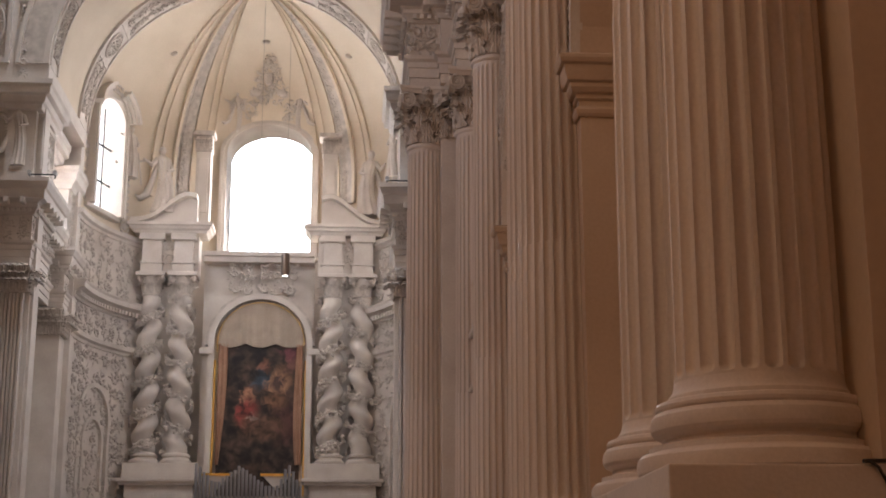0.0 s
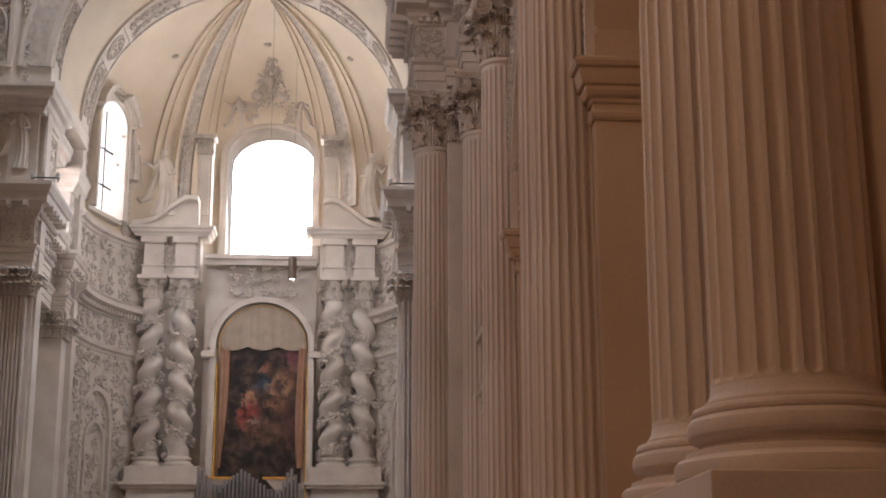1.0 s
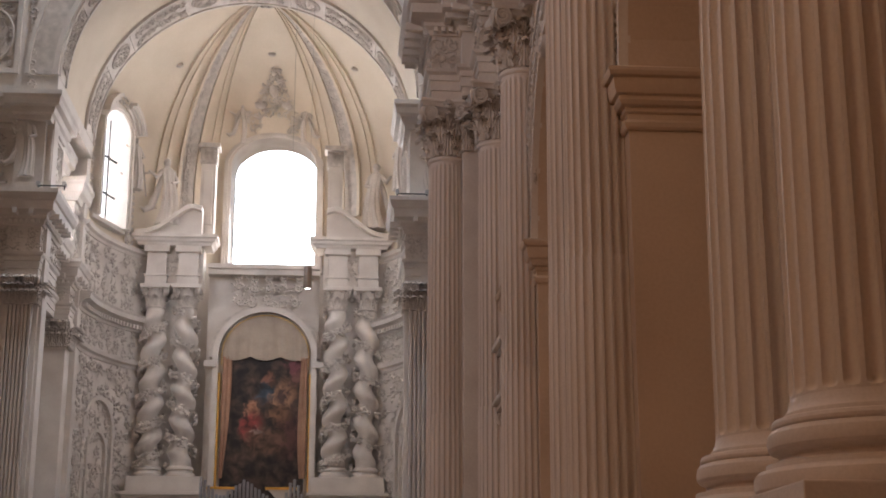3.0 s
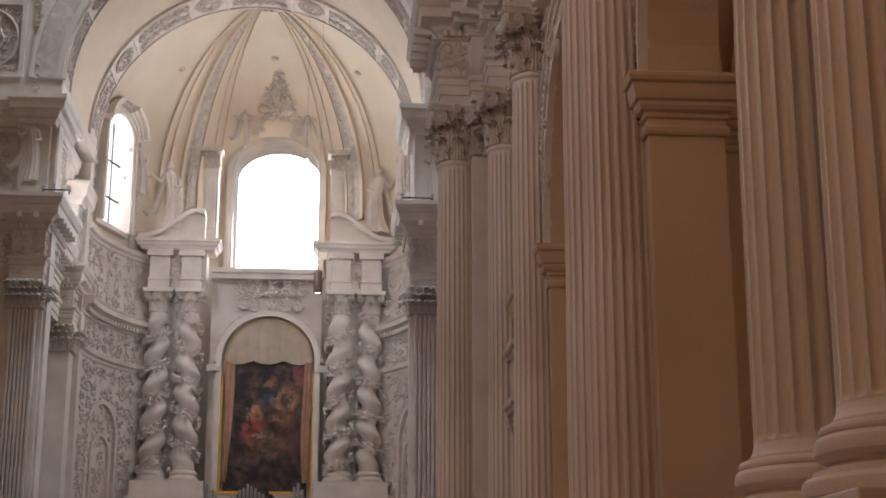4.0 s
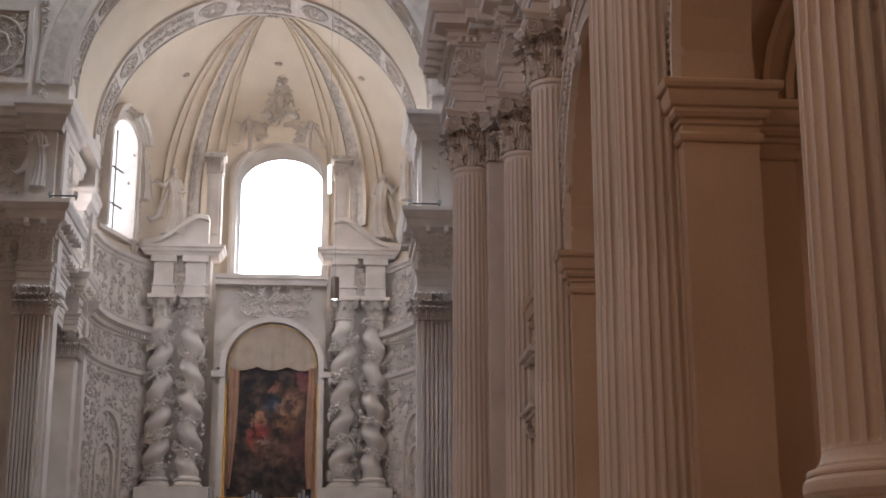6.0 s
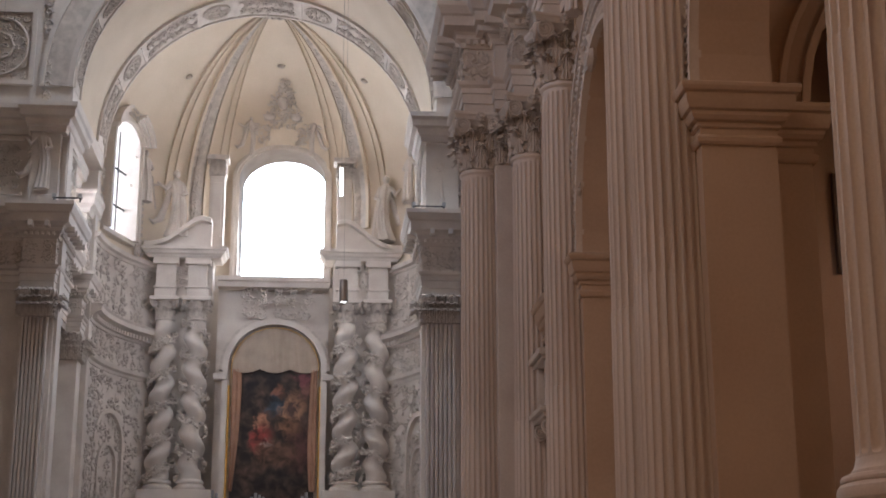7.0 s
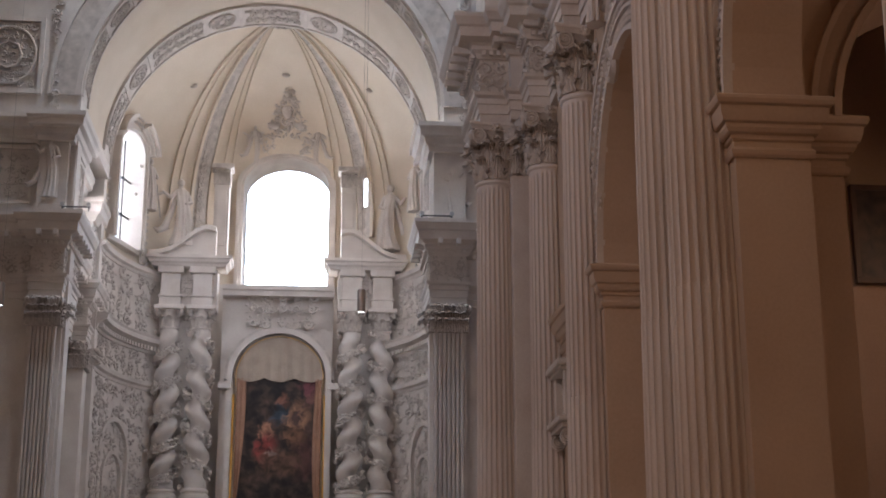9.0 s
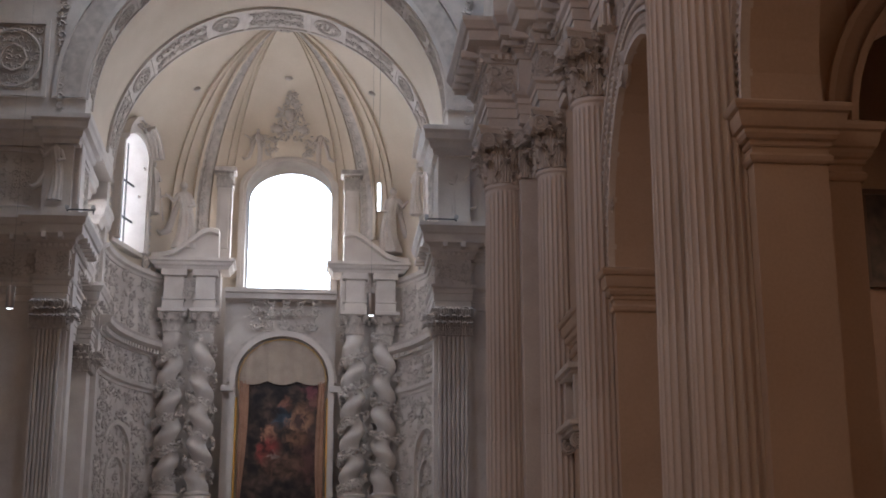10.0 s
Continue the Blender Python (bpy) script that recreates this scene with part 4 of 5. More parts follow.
for a0, a1, z0, z1, s in ((-86, -50, 13.45, 15.7, 0.55), (-86, -50, 11.7, 12.75, 0.42), (-86, -50, 4.5, 11.2, 0.6), (50, 86, 13.45, 15.7, 0.55), (50, 86, 11.7, 12.75, 0.42), (50, 86, 4.5, 11.2, 0.6)):
    m = bmesh.new()
    na, nz = round(radians(a1 - a0) * AR / s), max(1, round((z1 - z0) / s))
    for i in range(na):
        for j in range(nz):
            az = radians(a0 + (a1 - a0) * (i + rng.uniform(0.25, 0.75)) / na)
            c = apse_point(az, z0 + (z1 - z0) * (j + rng.uniform(0.3, 0.7)) / nz, AR - 0.03)
            u, v = Vector((math.cos(az), -math.sin(az), 0)), Vector((0, 0, 1))
            n = Vector((-math.sin(az), -math.cos(az), 0))
            curl(m, c, s * rng.uniform(0.2, 0.4), u, v, rng.uniform(0.7, 1.3), s * rng.uniform(0.06, 0.12), rng.choice((-1, 1)))
            for k in range(9):
                t2 = rng.uniform(0, 6.28)
                d = u * math.cos(t2) + v * math.sin(t2)
                leaf_bud(m, c + d * s * rng.uniform(0.05, 0.35), (d + u * rng.uniform(-0.7, 0.7)).normalized(), n, s * rng.uniform(0.25, 0.55), s * rng.uniform(0.06, 0.15))
    tagged(part("foliage_relief", m, CARVED, t), kind="stuff")
for sgn in (-1, 1):
    w = tagged(empty("wall_cartouche"), "oval stucco cartouche frame on the apse wall", "cartouche", "apse cartouches")
    w.matrix_world = at_azimuth(sgn * 68, AR - 0.05)
    part("frame", arch_ring(None, ywall, -0.12, 0.05, 0.95, 1.2, 8.6, 0.16, 0, 24, 5.4), STUCCO, w, "", 30)
    part("frame", arch_ring(None, ywall, -0.1, 0.05, 0.6, 0.8, 7.8, 0.12, 0, 24, 6.0), STUCCO, w, "", 30)


# ---- statues: one plain mesh each ----
def statue_mesh(h, seed, spread=0.5, mirror=1, wings=False, robe=1.0):
    """A draped standing form with a small head, two limbs, a trailing cloak and, if asked, wings."""
    bm = bmesh.new()
    prof = [(0.13, 0.0), (0.125, 0.04), (0.105, 0.16), (0.095, 0.3), (0.088, 0.45), (0.076, 0.58), (0.086, 0.68), (0.098, 0.76), (0.086, 0.81), (0.04, 0.85), (0.032, 0.88)]
    s = mirror

    def lean(z):
        return s * 0.05 * h * math.sin(z / h * 3.4 + 0.4)

    rings = []
    for q, f in [(p0[0] + (p1[0] - p0[0]) * k / 3, p0[1] + (p1[1] - p0[1]) * k / 3) for p0, p1 in zip(prof, prof[1:]) for k in range(3)] + [prof[-1]]:
        q, z = q * h * (1 + (robe - 1) * (1 - f)), f * h
        fold = 0.17 * (1 - 0.75 * f)
        rings.append([(q * (1 + fold * math.sin(8 * a + seed + 2.2 * f) + 0.4 * fold * math.sin(15 * a - 3 * f)) * math.cos(a) + lean(z),
                       0.78 * q * (1 + fold * math.sin(8 * a + seed + 2.2 * f)) * math.sin(a), z) for a in [2 * math.pi * k / 64 for k in range(64)]])
    loft(rings, bm=bm)
    sx = lean(0.88 * h)
    ball(bm, (sx, -0.012 * h, 0.925 * h), 0.048 * h, 12, (0.85, 1, 1.2))
    ball(bm, (sx, 0.01 * h, 0.935 * h), 0.054 * h, 12, (1, 0.95, 1.1))
    tube([(sx - s * 0.07 * h, 0, 0.79 * h), (sx - s * 0.15 * h, -0.04 * h, 0.69 * h), (sx - s * spread * 0.5 * h, -0.09 * h, 0.76 * h)], [0.042 * h, 0.034 * h, 0.016 * h], 10, bm)
    tube([(sx + s * 0.08 * h, 0, 0.79 * h), (sx + s * 0.14 * h, -0.04 * h, 0.64 * h), (sx + s * 0.06 * h, -0.1 * h, 0.6 * h)], [0.042 * h, 0.034 * h, 0.018 * h], 10, bm)
    tube([(sx - s * 0.05 * h, 0.05 * h, 0.74 * h), (sx - s * 0.12 * h, 0.06 * h, 0.5 * h), (sx - s * 0.2 * h, 0.04 * h, 0.26 * h), (sx - s * 0.3 * h, 0.02 * h, 0.2 * h), (sx - s * 0.36 * h, 0, 0.24 * h)], [0.03 * h, 0.045 * h, 0.055 * h, 0.04 * h, 0.012 * h], 10, bm)
    if wings:
        for e in (-1, 1):
            for k in range(7):
                f = k / 6
                root = Vector((sx + e * 0.05 * h, 0.07 * h, (0.76 - 0.02 * k) * h))
                tip = Vector((sx + e * (0.27 - 0.05 * f) * h, 0.1 * h, (0.9 - 0.42 * f) * h))
                d = tip - root
                leaf_bud(bm, root, d.normalized(), Vector((0, -1, 0)), d.length, 0.035 * h)
    return bm


def statue(x, y, z, h, seed, label, mirror=1, turn=0, spread=0.5, wings=False, robe=1.0):
    ob = part("statue", statue_mesh(h, seed, spread, mirror, wings, robe), STUCCO, None, "", 50)
    ob.matrix_world = pose(x, y, z, 0, 0, turn)
    return tagged(ob, label, "statue", "stucco statues")


# ---- high altar ----
YA = 58.2
altar = tagged(empty("high_altar"), "grey-white stucco altarpiece with paired twisted columns", "altar")


def twisted_column(x, hand):
    c = tagged(empty("twisted_column"), "twisted stucco column wound with flower garlands", "column", "altar columns")
    z0, z1 = 7.55, 13.75
    rings, n = [], 72
    for k in range(n + 1):
        f = k / n
        z = z0 + (z1 - z0) * f
        a = hand * f * 5.0 * 2 * math.pi
        amp = 0.13 * min(1, f * 12, (1 - f) * 12)
        r = 0.40 - 0.05 * f
        ring = []
        for q in range(24):
            b = 2 * math.pi * q / 24
            ring.append((x + amp * math.cos(a) + r * math.cos(b), YA + amp * math.sin(a) + r * math.sin(b), z))
        rings.append(ring)
    part("shaft", loft(rings), STUCCO, c, "", 50)
    part("base", lathe([(0.55, 7.15), (0.58, 7.2), (0.58, 7.28), (0.5, 7.34), (0.47, 7.4), (0.53, 7.44), (0.53, 7.5), (0.42, 7.58)], 32, None, x, YA), STUCCO, c, "", 30)
    m = bmesh.new()
    gr = random.Random(int(x * 10) + 50)
    for k in range(230):
        f = k / 230
        a = hand * f * 5.0 * 2 * math.pi + math.pi
        z = z0 + (z1 - z0) * f
        amp = 0.13
        # flower clusters thicken once each turn
        swell = 0.5 + 0.5 * math.sin(f * 5 * 2 * math.pi + 1.0)
        for q in range(1 + int(2.5 * swell)):
            b = a + math.pi + gr.uniform(-0.8, 0.8)
            rr = 0.42 - 0.05 * f + gr.uniform(-0.02, 0.05)
            p = (x - amp * math.cos(a) * -1 + rr * math.cos(b + math.pi), YA + amp * math.sin(a) + rr * math.sin(b + math.pi), z + gr.uniform(-0.12, 0.12))
            out = Vector((p[0] - x - amp * math.cos(a), p[1] - YA - amp * math.sin(a), 0)).normalized()
            leaf_bud(m, Vector(p), (Vector((-out.y, out.x, 0)) * gr.choice((-1, 1)) + Vector((0, 0, gr.uniform(-1, 1)))).normalized(), out, gr.uniform(0.14, 0.24), gr.uniform(0.035, 0.06))
            bmesh.ops.create_icosphere(m, subdivisions=1, radius=gr.uniform(0.045, 0.1), matrix=Matrix.LocRotScale(p, Euler((gr.random() * 3, gr.random() * 3, 0)), (1, 0.6, 1)))
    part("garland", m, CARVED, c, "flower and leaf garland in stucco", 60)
    cap = part("capital", lathe([(0.36, 13.72), (0.4, 13.78), (0.36, 13.84), (0.38, 14.2), (0.5, 14.5)], 24, None, x, YA), CARVED, c, "carved foliage capital", 40)
    for row in range(2):
        for k in range(8):
            o = part("acanthus_leaf", LEAF, CARVED, cap)
            o.matrix_local = Matrix.Translation((x, YA, 13.8 + row * 0.25)) @ Matrix.Rotation(2 * math.pi * (k + row * 0.5) / 8, 4, "Z") @ Matrix.Translation((0.33, 0, 0)) @ Matrix.Diagonal((0.9, 0.9, 0.95, 1))
    for k in range(4):
        o = part("volute", VOLUTE, CARVED, cap)
        o.matrix_local = Matrix.Translation((x, YA, 14.42)) @ Matrix.Rotation(math.pi / 4 + k * math.pi / 2, 4, "Z") @ Matrix.Translation((0.56, 0, 0))
    part("abacus", boxes((x - 0.58, x + 0.58, YA - 0.58, YA + 0.58, 14.5, 14.66), bevel=0.03), STUCCO, cap)
    return c


COLX = ((-4.2, 1), (-2.97, -1), (2.92, 1), (4.12, -1))
for x, hand in COLX:
    twisted_column(x, hand)
for x0, x1 in ((-4.9, -2.1), (2.05, 4.85)):
    s = 1 if x0 > 0 else -1
    part("pedestal", boxes((x0 + 0.12, x1 - 0.12, YA - 0.75, YA + 0.9, 0, 6.3), bevel=0.02), STUCCO, altar)
    part("pedestal_cap", boxes((x0 - 0.08, x1 + 0.08, YA - 0.9, YA + 0.9, 6.3, 6.42), (x0 - 0.16, x1 + 0.16, YA - 0.98, YA + 0.9, 6.42, 6.56), bevel=0.03), STUCCO, altar)
    part("plinth", boxes((x0, x1, YA - 0.72, YA + 0.9, 6.56, 7.15), bevel=0.03), STUCCO, altar)
    for q in range(2):
        xx = x0 + 0.35 + q * 1.2
        part("pedestal_panel", boxes((xx, xx + 0.9, YA - 0.8, YA - 0.74, 4.2, 6.0), bevel=0.02), STUCCO, altar)
    # entablature blocks above the columns
    for cx in ([-4.2, -2.97] if s < 0 else [2.92, 4.12]):
        part("entablature_block", boxes((cx - 0.42, cx + 0.42, YA - 0.45, YA + 0.9, 14.66, 15.0), (cx - 0.47, cx + 0.47, YA - 0.5, YA + 0.9, 15.0, 15.08), (cx - 0.38, cx + 0.38, YA - 0.42, YA + 0.9, 15.08, 15.95), (cx - 0.5, cx + 0.5, YA - 0.6, YA + 0.9, 15.95, 16.2), bevel=0.02), STUCCO, altar)
    part("entablature_wall", boxes((x0 + 0.3, x1 - 0.3, YA - 0.2, YA + 0.9, 14.66, 16.3)), STUCCO, altar)
    path = [(x1 + 0.02, YA + 0.6), (x1 + 0.02, YA - 0.6), (x0 - 0.02, YA - 0.6), (x0 - 0.02, YA + 0.6)]
    part("cornice", sweep(path, [(-0.5, 16.2), (0.0, 16.2), (0.05, 16.3), (0.14, 16.36), (0.18, 16.46), (0.25, 16.5), (0.25, 16.62), (-0.5, 16.64)]), STUCCO, altar, "", 20)
    # swooping half pediment
    rings = []
    for q in range(17):
        f = q / 16
        x = (x1 + 0.2 - f * 2.6) if s > 0 else (x0 - 0.2 + f * 2.6)
        z = 16.64 + 1.1 * math.sin(math.pi / 2 * min(1.0, f * 1.08)) ** 3.0 - 0.12 * max(0.0, f - 0.85) / 0.15
        rings.append([(x, YA - 0.75, z), (x, YA - 0.75, z + 0.16), (x, YA - 0.62, z + 0.22), (x, YA + 0.5, z + 0.22), (x, YA + 0.5, 16.6), (x, YA - 0.4, 16.6), (x, YA - 0.4, z)])
    part("pediment", loft(rings), STUCCO, altar, "", 35)
    for z in (8.3, 9.6, 10.9):
        part("side_garland", scrollwork((x1 + 0.12 if s > 0 else x0 - 0.5, YA + 0.2, z - 0.6), (1, 0, 0), (0, 0, 1), 0.4, 1.2, 0.4, rng, 1.0, 0.07), CARVED, altar)
# centre wall with painting recess
part("centre_wall", boxes((-2.2, 2.2, YA + 0.55, YA + 0.9, 0, 15.2)), STUCCO, altar)
part("centre_cornice", boxes((-2.2, 2.2, YA - 0.05, YA + 0.9, 15.2, 15.42), (-2.2, 2.2, YA - 0.2, YA + 0.9, 15.42, 15.6)), STUCCO, altar)
part("arch_moulding", arch_ring(None, ywall, YA + 0.2, YA + 0.6, 1.82, 1.75, 12.0, 0.22, 0.12, 30, 6.4), STUCCO, altar, "", 30)
part("arch_moulding", arch_ring(None, ywall, YA + 0.3, YA + 0.6, 2.04, 1.97, 12.0, 0.12, 0.12, 30, 11.9), CARVED, altar, "", 30)
for x in (-2.0, 2.24):
    part("impost_block", boxes((x - 0.25, x + 0.25, YA + 0.1, YA + 0.6, 11.5, 11.75), bevel=0.03), STUCCO, altar)
part("cloud_relief", scrollwork((-1.3, YA + 0.25, 13.9), (1, 0, 0), (0, 0, 1), 2.9, 1.6, 0.55, rng, 1.0, 0.07), CARVED, altar, "stucco cloud and foliage over the arch")
part("frieze_relief", scrollwork((2.5, YA - 0.25, 15.1), (1, 0, 0), (0, 0, 1), 2.0, 0.8, 0.4, rng), CARVED, altar)
part("frieze_relief", scrollwork((-4.6, YA - 0.25, 15.1), (1, 0, 0), (0, 0, 1), 2.0, 0.8, 0.4, rng), CARVED, altar)

pic = tagged(empty("altar_painting"), "dark arched oil painting in a gilded frame", "painting")
rows = [[(-1.62 + 0.12, YA + 0.46, 6.0), (1.62 + 0.12, YA + 0.46, 6.0), (1.62 + 0.12, YA + 0.5, 6.0), (-1.62 + 0.12, YA + 0.5, 6.0)]]
for k in range(15):
    a = math.pi / 2 * k / 15
    rows.append([(0.12 - 1.62 * math.cos(a), YA + 0.46, 12.0 + 1.55 * math.sin(a)), (0.12 + 1.62 * math.cos(a), YA + 0.46, 12.0 + 1.55 * math.sin(a)), (0.12 + 1.62 * math.cos(a), YA + 0.5, 12.0 + 1.55 * math.sin(a)), (0.12 - 1.62 * math.cos(a), YA + 0.5, 12.0 + 1.55 * math.sin(a))])
part("canvas", loft(rows), PAINTING, pic, "dark brown canvas with red and ochre shapes")
part("gilt_frame", arch_ring(None, ywall, YA + 0.31, YA + 0.35, 1.7, 1.62, 12.0, 0.018, 0.14, 30, 11.6), GOLD, pic, "thin gilded line round the arch", 30)
for x in (-1.68, 1.88):
    part("gilt_strip", boxes((x, x + 0.075, YA + 0.3, YA + 0.5, 6.0, 11.3), bevel=0.015), GOLD, pic, "gleaming gilded moulding")
    part("frame_strip", boxes((x - 0.14, x - 0.01, YA + 0.24, YA + 0.5, 6.0, 11.5) if x < 0 else (x + 0.085, x + 0.21, YA + 0.24, YA + 0.5, 6.0, 11.5), bevel=0.02), STUCCO, pic)
# stucco canopy filling the arch over the canvas, with a swagged lower edge
rows = []
for k in range(49):
    u = -0.985 + 1.97 * k / 48
    x, top = 0.13 + 1.78 * u, 12.0 + 1.7 * math.sqrt(1 - u * u)
    low = 11.98 - 0.16 * abs(math.sin(1.5 * math.pi * (u + 1)))
    fold = 0.03 * math.sin(26 * u)
    rows.append([(x, YA + 0.36 + fold, low), (x, YA + 0.44, low), (x, YA + 0.44, top), (x, YA + 0.40 + fold * 0.4, top)])
part("canopy", loft(rows), CANOPY, pic, "pale ochre canopy with a swagged hem")
# gathered drapery down both sides of the canvas
for side in (-1, 1):
    rows = []
    for k in range(25):
        u = k / 24
        z = 7.2 + 4.75 * u
        wide = 0.3 + 0.07 * math.sin(3.0 * u + side) - 0.12 * (1 - u) ** 3
        row = []
        for j in range(9):
            v = j / 8
            row.append((0.14 + side * (1.66 - wide * v), YA + 0.36 + 0.03 * math.cos(v * 4 * math.pi + 2 * u), z))
        row += [(0.14 + side * (1.66 - wide), YA + 0.45, z), (0.14 + side * 1.66, YA + 0.45, z)]
        rows.append(row)
    part("drapery", loft(rows), DRAPERY, pic, "gathered ochre drapery", 30)
# statues on the pediment and round the window
statue(-3.95, YA - 0.3, 17.1, 2.8, 1, "white stucco statue holding a cross on the altar pediment", 1, 15, 0.55, False, 1.25)
statue(4.38, YA - 0.3, 17.1, 2.8, 4, "white stucco robed statue on the altar pediment", -1, -10, 0.45, False, 1.25)
m = bmesh.new()
box(m, -0.03, 0.03, -0.03, 0.03, 0, 1.35)
box(m, -0.27, 0.27, -0.03, 0.03, 0.95, 1.02)
ob = part("cross", m, STUCCO)
ob.matrix_world = pose(-4.72, YA - 0.65, 18.15, 0, -8, 0)
tagged(ob, "slender white stucco cross beside a statue", "cross")
for x, sd, mi in ((-1.15, 5, 1), (1.45, 8, -1)):
    statue(x, YA + 1.0, 21.05, 1.75, sd, "stucco winged figure beside the window top", mi, 0, 0.6, True, 0.35)
m = bmesh.new()
for k in range(330):
    f = rng.random() ** 1.4
    z = 21.75 + 2.15 * f
    x = 0.15 + rng.uniform(-1, 1) * (0.95 * (1 - f) ** 0.8 + 0.14)
    if z < 22.35 and abs(x - 0.15) < 0.6:
        continue
    q = math.asin(min(1, (z - CZ) / AR))
    c = Vector((x, AY + AK * AR * math.cos(q) * math.cos(math.asin(x / AR)) - 0.1, z))
    a = rng.uniform(0, 6.28)
    d = Vector((math.cos(a), 0, math.sin(a)))
    leaf_bud(m, c, d, Vector((0, -1, 0)), rng.uniform(0.12, 0.28), rng.uniform(0.03, 0.06))
    if k % 7 == 0:
        curl(m, c, rng.uniform(0.1, 0.18), Vector((1, 0, 0)), Vector((0, 0, 1)), rng.uniform(0.8, 1.5), 0.03, rng.choice((-1, 1)))
for x, z, r, s in ((0.15, 23.75, 0.13, (0.9, 0.8, 1.1)), (0.15, 23.25, 0.3, (0.75, 0.4, 1.3)), (-0.4, 22.75, 0.22, (1.2, 0.4, 0.9)), (0.7, 22.75, 0.22, (1.2, 0.4, 0.9))):
    ball(m, (x, AY + AK * AR * math.cos(math.asin((z - CZ) / AR)) - 0.08, z), r, 12, s)
tagged(part("window_cartouche", m, STUCCO, None, "", 60), "crowned stucco cartouche above the central window", "cartouche")
for x in (-2.4, 2.75):
    w = tagged(empty("window_pier"), "white stucco pier beside the central window", "pier", "window piers")
    part("shaft", boxes((x - 0.3, x + 0.3, YA + 0.3, YA + 0.9, 16.5, 19.9), (x - 0.2, x + 0.2, YA + 0.24, YA + 0.3, 17.3, 19.6), bevel=0.02), STUCCO, w)
    cap = part("capital", boxes((x - 0.34, x + 0.34, YA + 0.26, YA + 0.9, 19.9, 20.55), (x - 0.45, x + 0.45, YA + 0.1, YA + 0.9, 20.55, 20.75), bevel=0.03), CARVED, w, "small carved capital")
    for k in range(3):
        o = part("acanthus_leaf", LEAF, CARVED, cap)
        o.matrix_local = Matrix.Translation((x - 0.24 + 0.24 * k, YA + 0.28, 19.95)) @ Matrix.Rotation(-math.pi / 2, 4, "Z")
for sgn in (-1, 1):
    w = tagged(empty("window_hood"), "broken stucco hood over a side window", "hood", "window hoods")
    w.matrix_world = at_azimuth(-71.5 if sgn < 0 else 82, AR)
    # two thick curved hood pieces, open at the crown
    for e in (-1, 1):
        for r0, r1, out in ((1.22, 1.36, 0.62), (1.36, 1.5, 0.74), (1.5, 1.66, 0.9)):
            rows = []
            for k in range(11):
                q = radians(12 + 58 * k / 10)
                rows.append([(e * r * math.cos(q), d, 20.2 + 0.85 * r * math.sin(q)) for r, d in ((r0, -out), (r1, -out), (r1, -0.1), (r0, -0.1))])
            part("moulding", loft(rows), STUCCO, w, "", 25)
    part("foliage_relief", scrollwork((-0.8, -0.6, 21.1), (1, 0, 0), (0, 0, 1), 1.6, 0.75, 0.32, rng, 1.0, 0.06), CARVED, w)
    for e in (-1, 1):
        part("scroll_strip", scrollwork((e * 1.45 - 0.2, -0.2, 16.6), (1, 0, 0), (0, 0, 1), 0.4, 4.0, 0.4, rng, 1.0, 0.06), CARVED, w)
    fa = radians(-57 if sgn < 0 else 64)
    statue(AX + (AR - 0.3) * math.sin(fa), AY + AK * (AR - 0.3) * math.cos(fa), 18.35, 2.15, 11 if sgn < 0 else 15, "white stucco figure with raised arm beside a side window", -sgn, sgn * -50, 0.7)
    m = bmesh.new()
    bx, by = AX + (AR - 0.12) * math.sin(fa), AY + AK * (AR - 0.12) * math.cos(fa)
    u = Vector((math.cos(fa), -math.sin(fa), 0))
    for k in range(16):
        z = 16.3 + 2.1 * k / 16
        curl(m, Vector((bx, by, z)), 0.26 if k < 3 else 0.16, u, Vector((0, 0, 1)), 1.4, 0.055, 1 if k % 2 else -1)
    tagged(part("wall_garland", m, CARVED, None, "", 60), "stucco scrolls hanging under a figure", "garland", "stucco garlands")

# figures and panels on the chancel wall
statue(-7.0, 46.2, 15.35, 2.1, 21, "stucco winged figure in relief on the pier attic", 1, 0, 0.4, True, 0.8)
statue(5.75, 46.33, 15.15, 1.8, 24, "stucco winged figure in relief on the pier attic", -1, 0, 0.4, True, 0.8)
for x in (-9.6, 7.4):
    w = tagged(empty("relief_panel"), "square stucco panel filled with foliage scrolls", "panel", "chancel wall panels")
    for q in ((x - 0.15, x + 2.1, 46.38, 46.5, 18.9, 19.05), (x - 0.15, x + 2.1, 46.38, 46.5, 21.4, 21.55), (x - 0.15, x, 46.38, 46.5, 19.05, 21.4), (x + 1.95, x + 2.1, 46.38, 46.5, 19.05, 21.4)):
        part("border", boxes(q), STUCCO, w)
    part("foliage_relief", scrollwork((x + 0.05, 46.46, 19.1), (1, 0, 0), (0, 0, 1), 1.85, 2.25, 0.31, rng, 1.0, 0.05), CARVED, w)["kind"] = "stuff"
    for q0, seg in ((0.88, 40), (0.42, 8)):
        m = tube([(x + 0.975 + q0 * math.cos(2 * math.pi * k / seg), 46.45, 20.22 + 1.12 * q0 * math.sin(2 * math.pi * k / seg)) for k in range(seg + 1)], 0.05, 6)
        part("ring", m, STUCCO, w, "", 50)
    w = tagged(empty("relief_panel"), "stucco panel with figures and foliage in relief", "panel", "chancel wall panels")
    for z in (15.2, 17.0):
        part("border", boxes((x, x + 2.0, 46.38, 46.5, z, z + 0.1)), STUCCO, w)
    part("foliage_relief", scrollwork((x + 0.05, 46.46, 15.35), (1, 0, 0), (0, 0, 1), 1.85, 1.6, 0.36, rng, 1.0, 0.05), CARVED, w)["kind"] = "stuff"
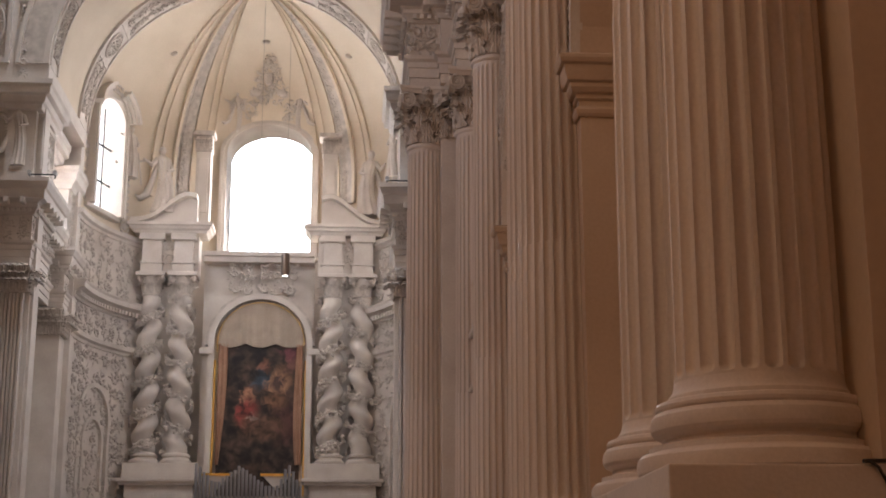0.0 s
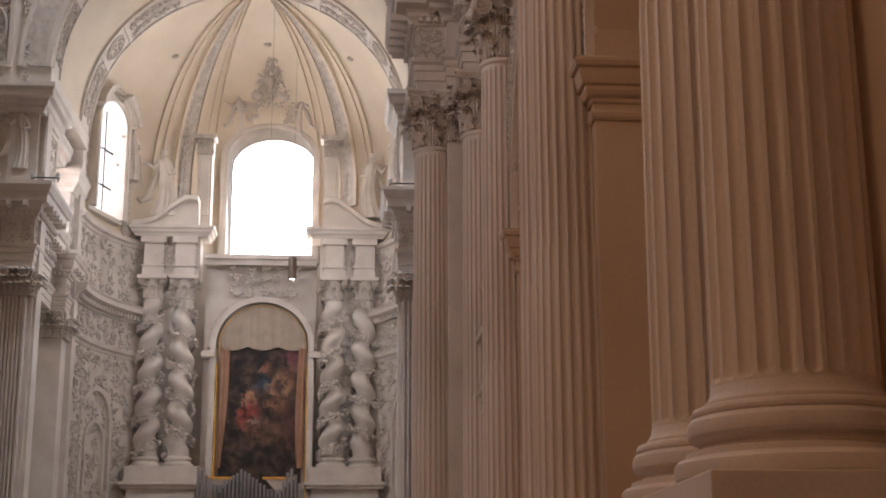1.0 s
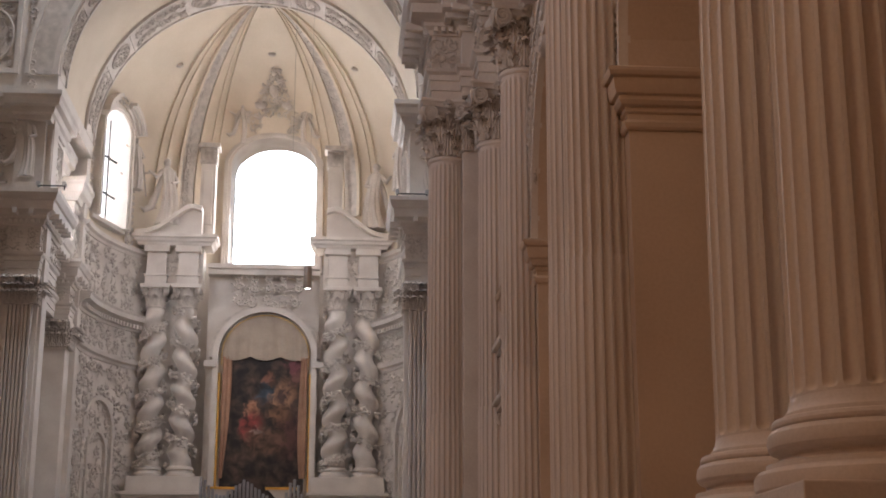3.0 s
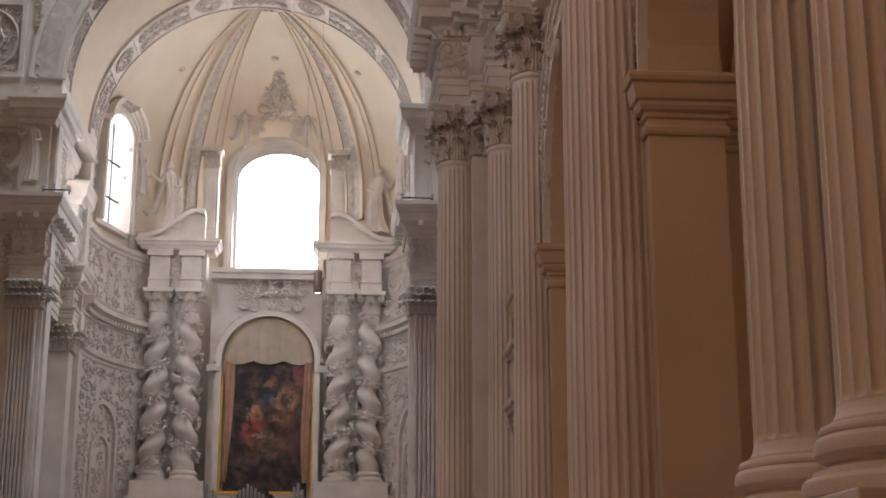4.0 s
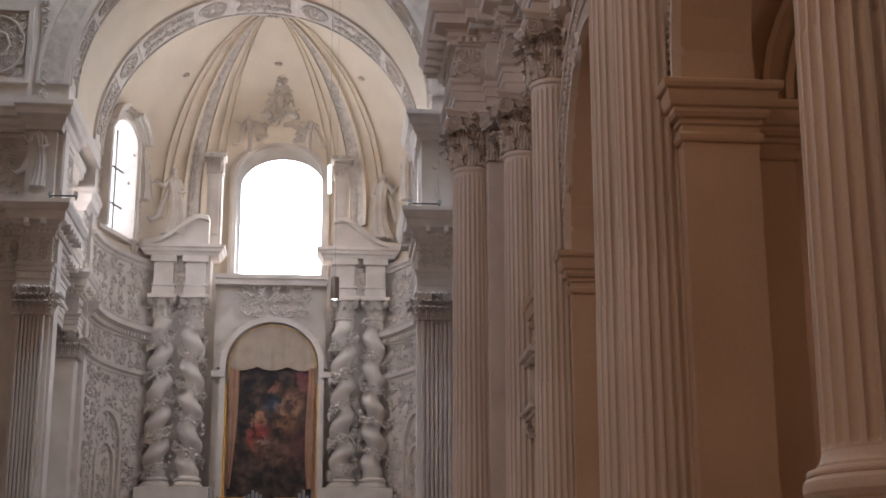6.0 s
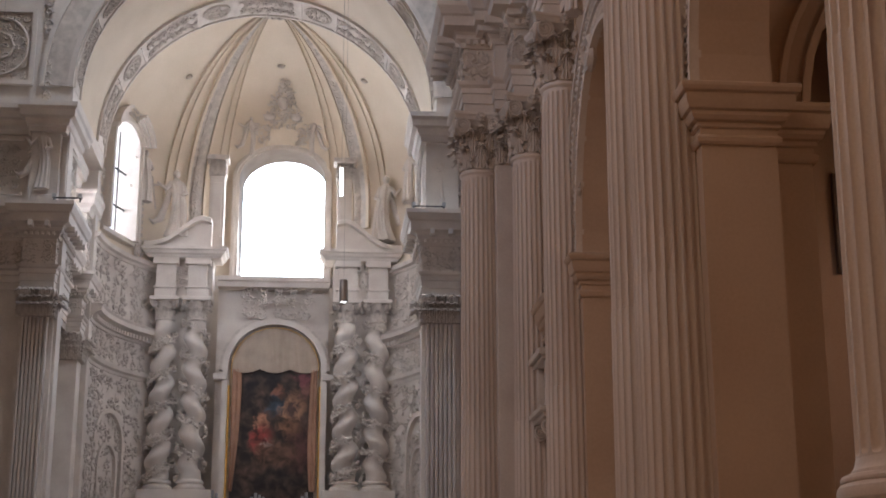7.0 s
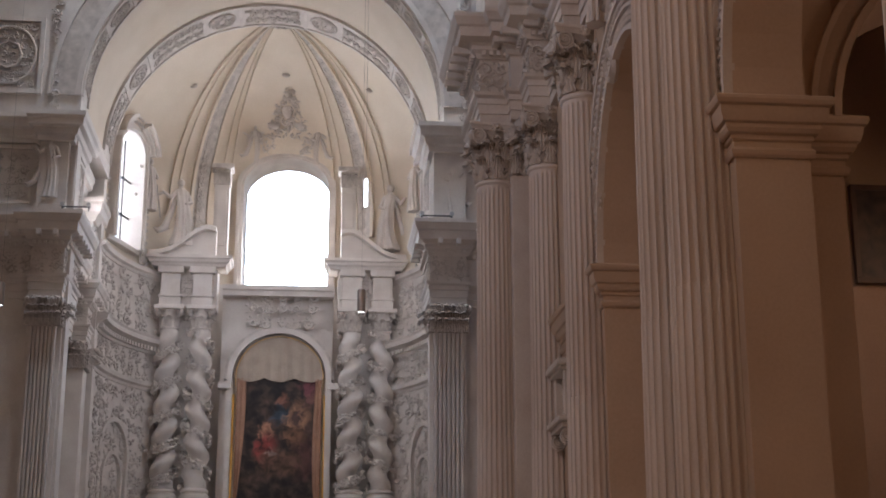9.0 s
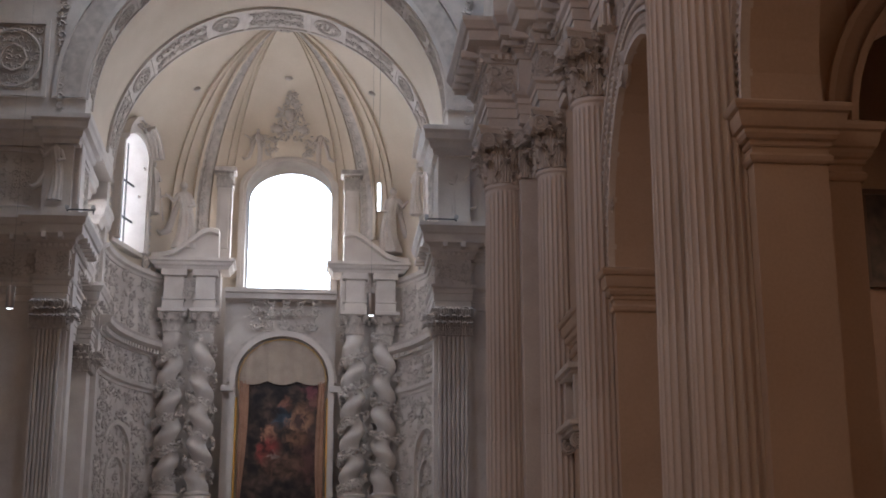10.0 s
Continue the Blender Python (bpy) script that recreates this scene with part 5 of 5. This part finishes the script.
for x in (-7.1, 6.2):
    m = scrollwork((x - 0.25, 46.44, 18.4), (1, 0, 0), (0, 0, 1), 0.5, 5.0, 0.36, rng, 1.0, 0.06)
    tagged(part("wall_garland", m, CARVED), "hanging stucco garland on the chancel wall", "garland", "stucco garlands")

# spandrel figures over the arcade arch
statue(6.15, 24.9, 12.15, 1.5, 31, "stucco winged figure perched over the chapel arch", 1, -90, 0.7, True)
for y, z in ((24.3, 11.1), (24.7, 12.6), (24.0, 12.0)):
    m = bmesh.new()
    curl(m, Vector((6.3, y, z)), 0.38, Vector((0, 1, 0)), Vector((0, 0, 1)), 1.6, 0.09)
    tagged(part("arch_scroll", m, CARVED, None, "", 60), "thick curling stucco scroll above the arch", "scroll", "arch scrolls")
m = scrollwork((6.3, 25.5, 9.0), (0, 1, 0), (0, 0, 1), 0.4, 3.2, 0.3, rng, 1.0, 0.05)
tagged(part("wall_garland", m, CARVED), "stucco garland beside the chapel arch", "garland", "stucco garlands")

# framed relief between the crossing columns
w = tagged(empty("wall_frame"), "pedimented stucco frame on the pier wall", "frame", "pier frames")
part("cornice", boxes((6.08, 6.39, 28.7, 30.0, 6.78, 6.86), (6.0, 6.39, 28.6, 30.1, 6.86, 6.98), bevel=0.03), STUCCO, w)
part("sill", boxes((6.08, 6.39, 28.7, 30.0, 5.68, 5.78), (6.0, 6.39, 28.6, 30.1, 5.78, 5.88), bevel=0.03), STUCCO, w)
for y in (28.75, 29.75):
    part("jamb", boxes((6.15, 6.39, y, y + 0.18, 5.88, 6.78), bevel=0.02), STUCCO, w)
    o = part("bracket", VOLUTE, CARVED, w)
    o.matrix_local = Matrix.Translation((6.2, y + 0.1, 5.52)) @ Matrix.Diagonal((0.9, 1.4, 0.9, 1))
part("relief", scrollwork((6.3, 28.95, 5.95), (0, 1, 0), (0, 0, 1), 0.8, 0.8, 0.3, rng, 1.0, 0.05), CARVED, w)

# ---- lamps ----
def hanging_lamp(x, y, z, zc, sun_glint=False):
    l = tagged(empty("hanging_lamp", (x, y, z)), "slim tube lamp hanging on a wire, housing glowing as a sun glint" if sun_glint else "slim grey cylinder lamp hanging on a wire", "lamp", "nave lamps")
    w = 0.34 if sun_glint else 1.0
    # one housing glows in place of the sunlight caught on its side
    part("housing", lathe([(0.0, 0.03), (0.078 * w, 0.0), (0.082 * w, 0.02), (0.082 * w, 0.43), (0.07 * w, 0.46), (0.012 * w, 0.47)], 24), LAMPGLOW_AND_GLINT if sun_glint else GREYMETAL, l, "", 30)
    part("diffuser", lathe([(0.0, 0.012), (0.066 * w, 0.008), (0.066 * w, 0.03), (0.0, 0.032)], 20), LAMPGLOW_AND_GLINT, l, "glowing lamp opening")
    part("wire", boxes((-0.0015, 0.0015, -0.0015, 0.0015, 0.46, zc - z)), DARK, l)
    return l


hanging_lamp(2.32, 30.0, 8.1, 26.95)
hanging_lamp(2.16, 24.0, 8.45, 27.0, True)
hanging_lamp(-4.72, 30.0, 8.1, 25.95)


def spot_rail(x0, x1, y, z):
    r = tagged(empty("spotlight_rail"), "thin dark rail with small spotlights on the cornice", "spotlight", "cornice spotlights")
    part("rail", boxes((x0, x1, y - 0.02, y + 0.02, z + 0.12, z + 0.16)), DARK, r)
    for x in (x0, x1):
        part("foot", boxes((x - 0.02, x + 0.02, y - 0.02, y + 0.02, z, z + 0.14)), DARK, r)
        m = bmesh.new()
        tube([(x, y - 0.1, z + 0.2), (x, y + 0.1, z + 0.16)], [0.07, 0.05], 10, m)
        part("spotlight", m, GREYMETAL, r)
    return r


spot_rail(-6.45, -5.65, 45.8, 14.8)
spot_rail(4.75, 5.7, 45.8, 14.8)

# ---- organ before the altar ----
organ = tagged(empty("choir_organ"), "small organ with grey metal pipes before the altar", "organ")
part("case", boxes((-2.0, 2.2, 55.6, 56.4, 0, 5.4), bevel=0.03), WOOD, organ, "dark wooden case")
for i in range(28):
    x = -1.92 + i * 0.142
    f = i / 27
    side = max(0.0, 1 - f / 0.2, (f - 0.78) / 0.1 if f < 0.88 else (1 - f) / 0.12)
    top = 6.1 + 0.85 * side + 0.75 * max(0.0, 1 - abs(f - 0.42) / 0.26) + 0.04 * (i % 2)
    part("pipe", lathe([(0.025, 5.4), (0.055, 5.7), (0.055, top), (0.045, top + 0.01)], 12, None, x, 55.75), PIPE, organ, "", 30)
for x in (-1.25, 1.0):
    rings = [[(x - 0.5, y, 6.55), (x + 0.5, y, 6.55), (x, y, 6.0)] for y in (56.2, 56.3)]
    part("gable", loft(rings), STUCCO, organ)
    part("gable_top", boxes((x - 0.6, x + 0.6, 56.15, 56.35, 6.55, 6.64)), GOLD, organ, "gilded top rail")

# dark picture in the side chapel and cable on the pedestal
w = tagged(empty("chapel_picture"), "dark framed picture on the chapel wall", "painting")
part("canvas", boxes((11.4, 12.7, 26.86, 26.93, 8.2, 9.9)), DARKPAINT, w)
for q in ((11.3, 12.8, 8.1, 8.2), (11.3, 12.8, 9.9, 10.0), (11.3, 11.4, 8.2, 9.9), (12.7, 12.8, 8.2, 9.9)):
    part("frame", boxes((q[0], q[1], 26.82, 26.95, q[2], q[3]), bevel=0.01), WOOD, w)
m = bmesh.new()
tube([(6.33, 8.72, 0.0), (6.34, 8.73, 1.9), (6.33, 8.72, 2.1), (6.27, 8.72, 2.22), (6.22, 8.73, 2.26)], 0.009, 8, m)
w = tagged(empty("cable"), "black cable with a small clamp on the pedestal", "cable")
part("wire", m, DARK, w)
part("clamp", boxes((6.2, 6.32, 8.72, 8.76, 2.245, 2.265), bevel=0.004), DARK, w)
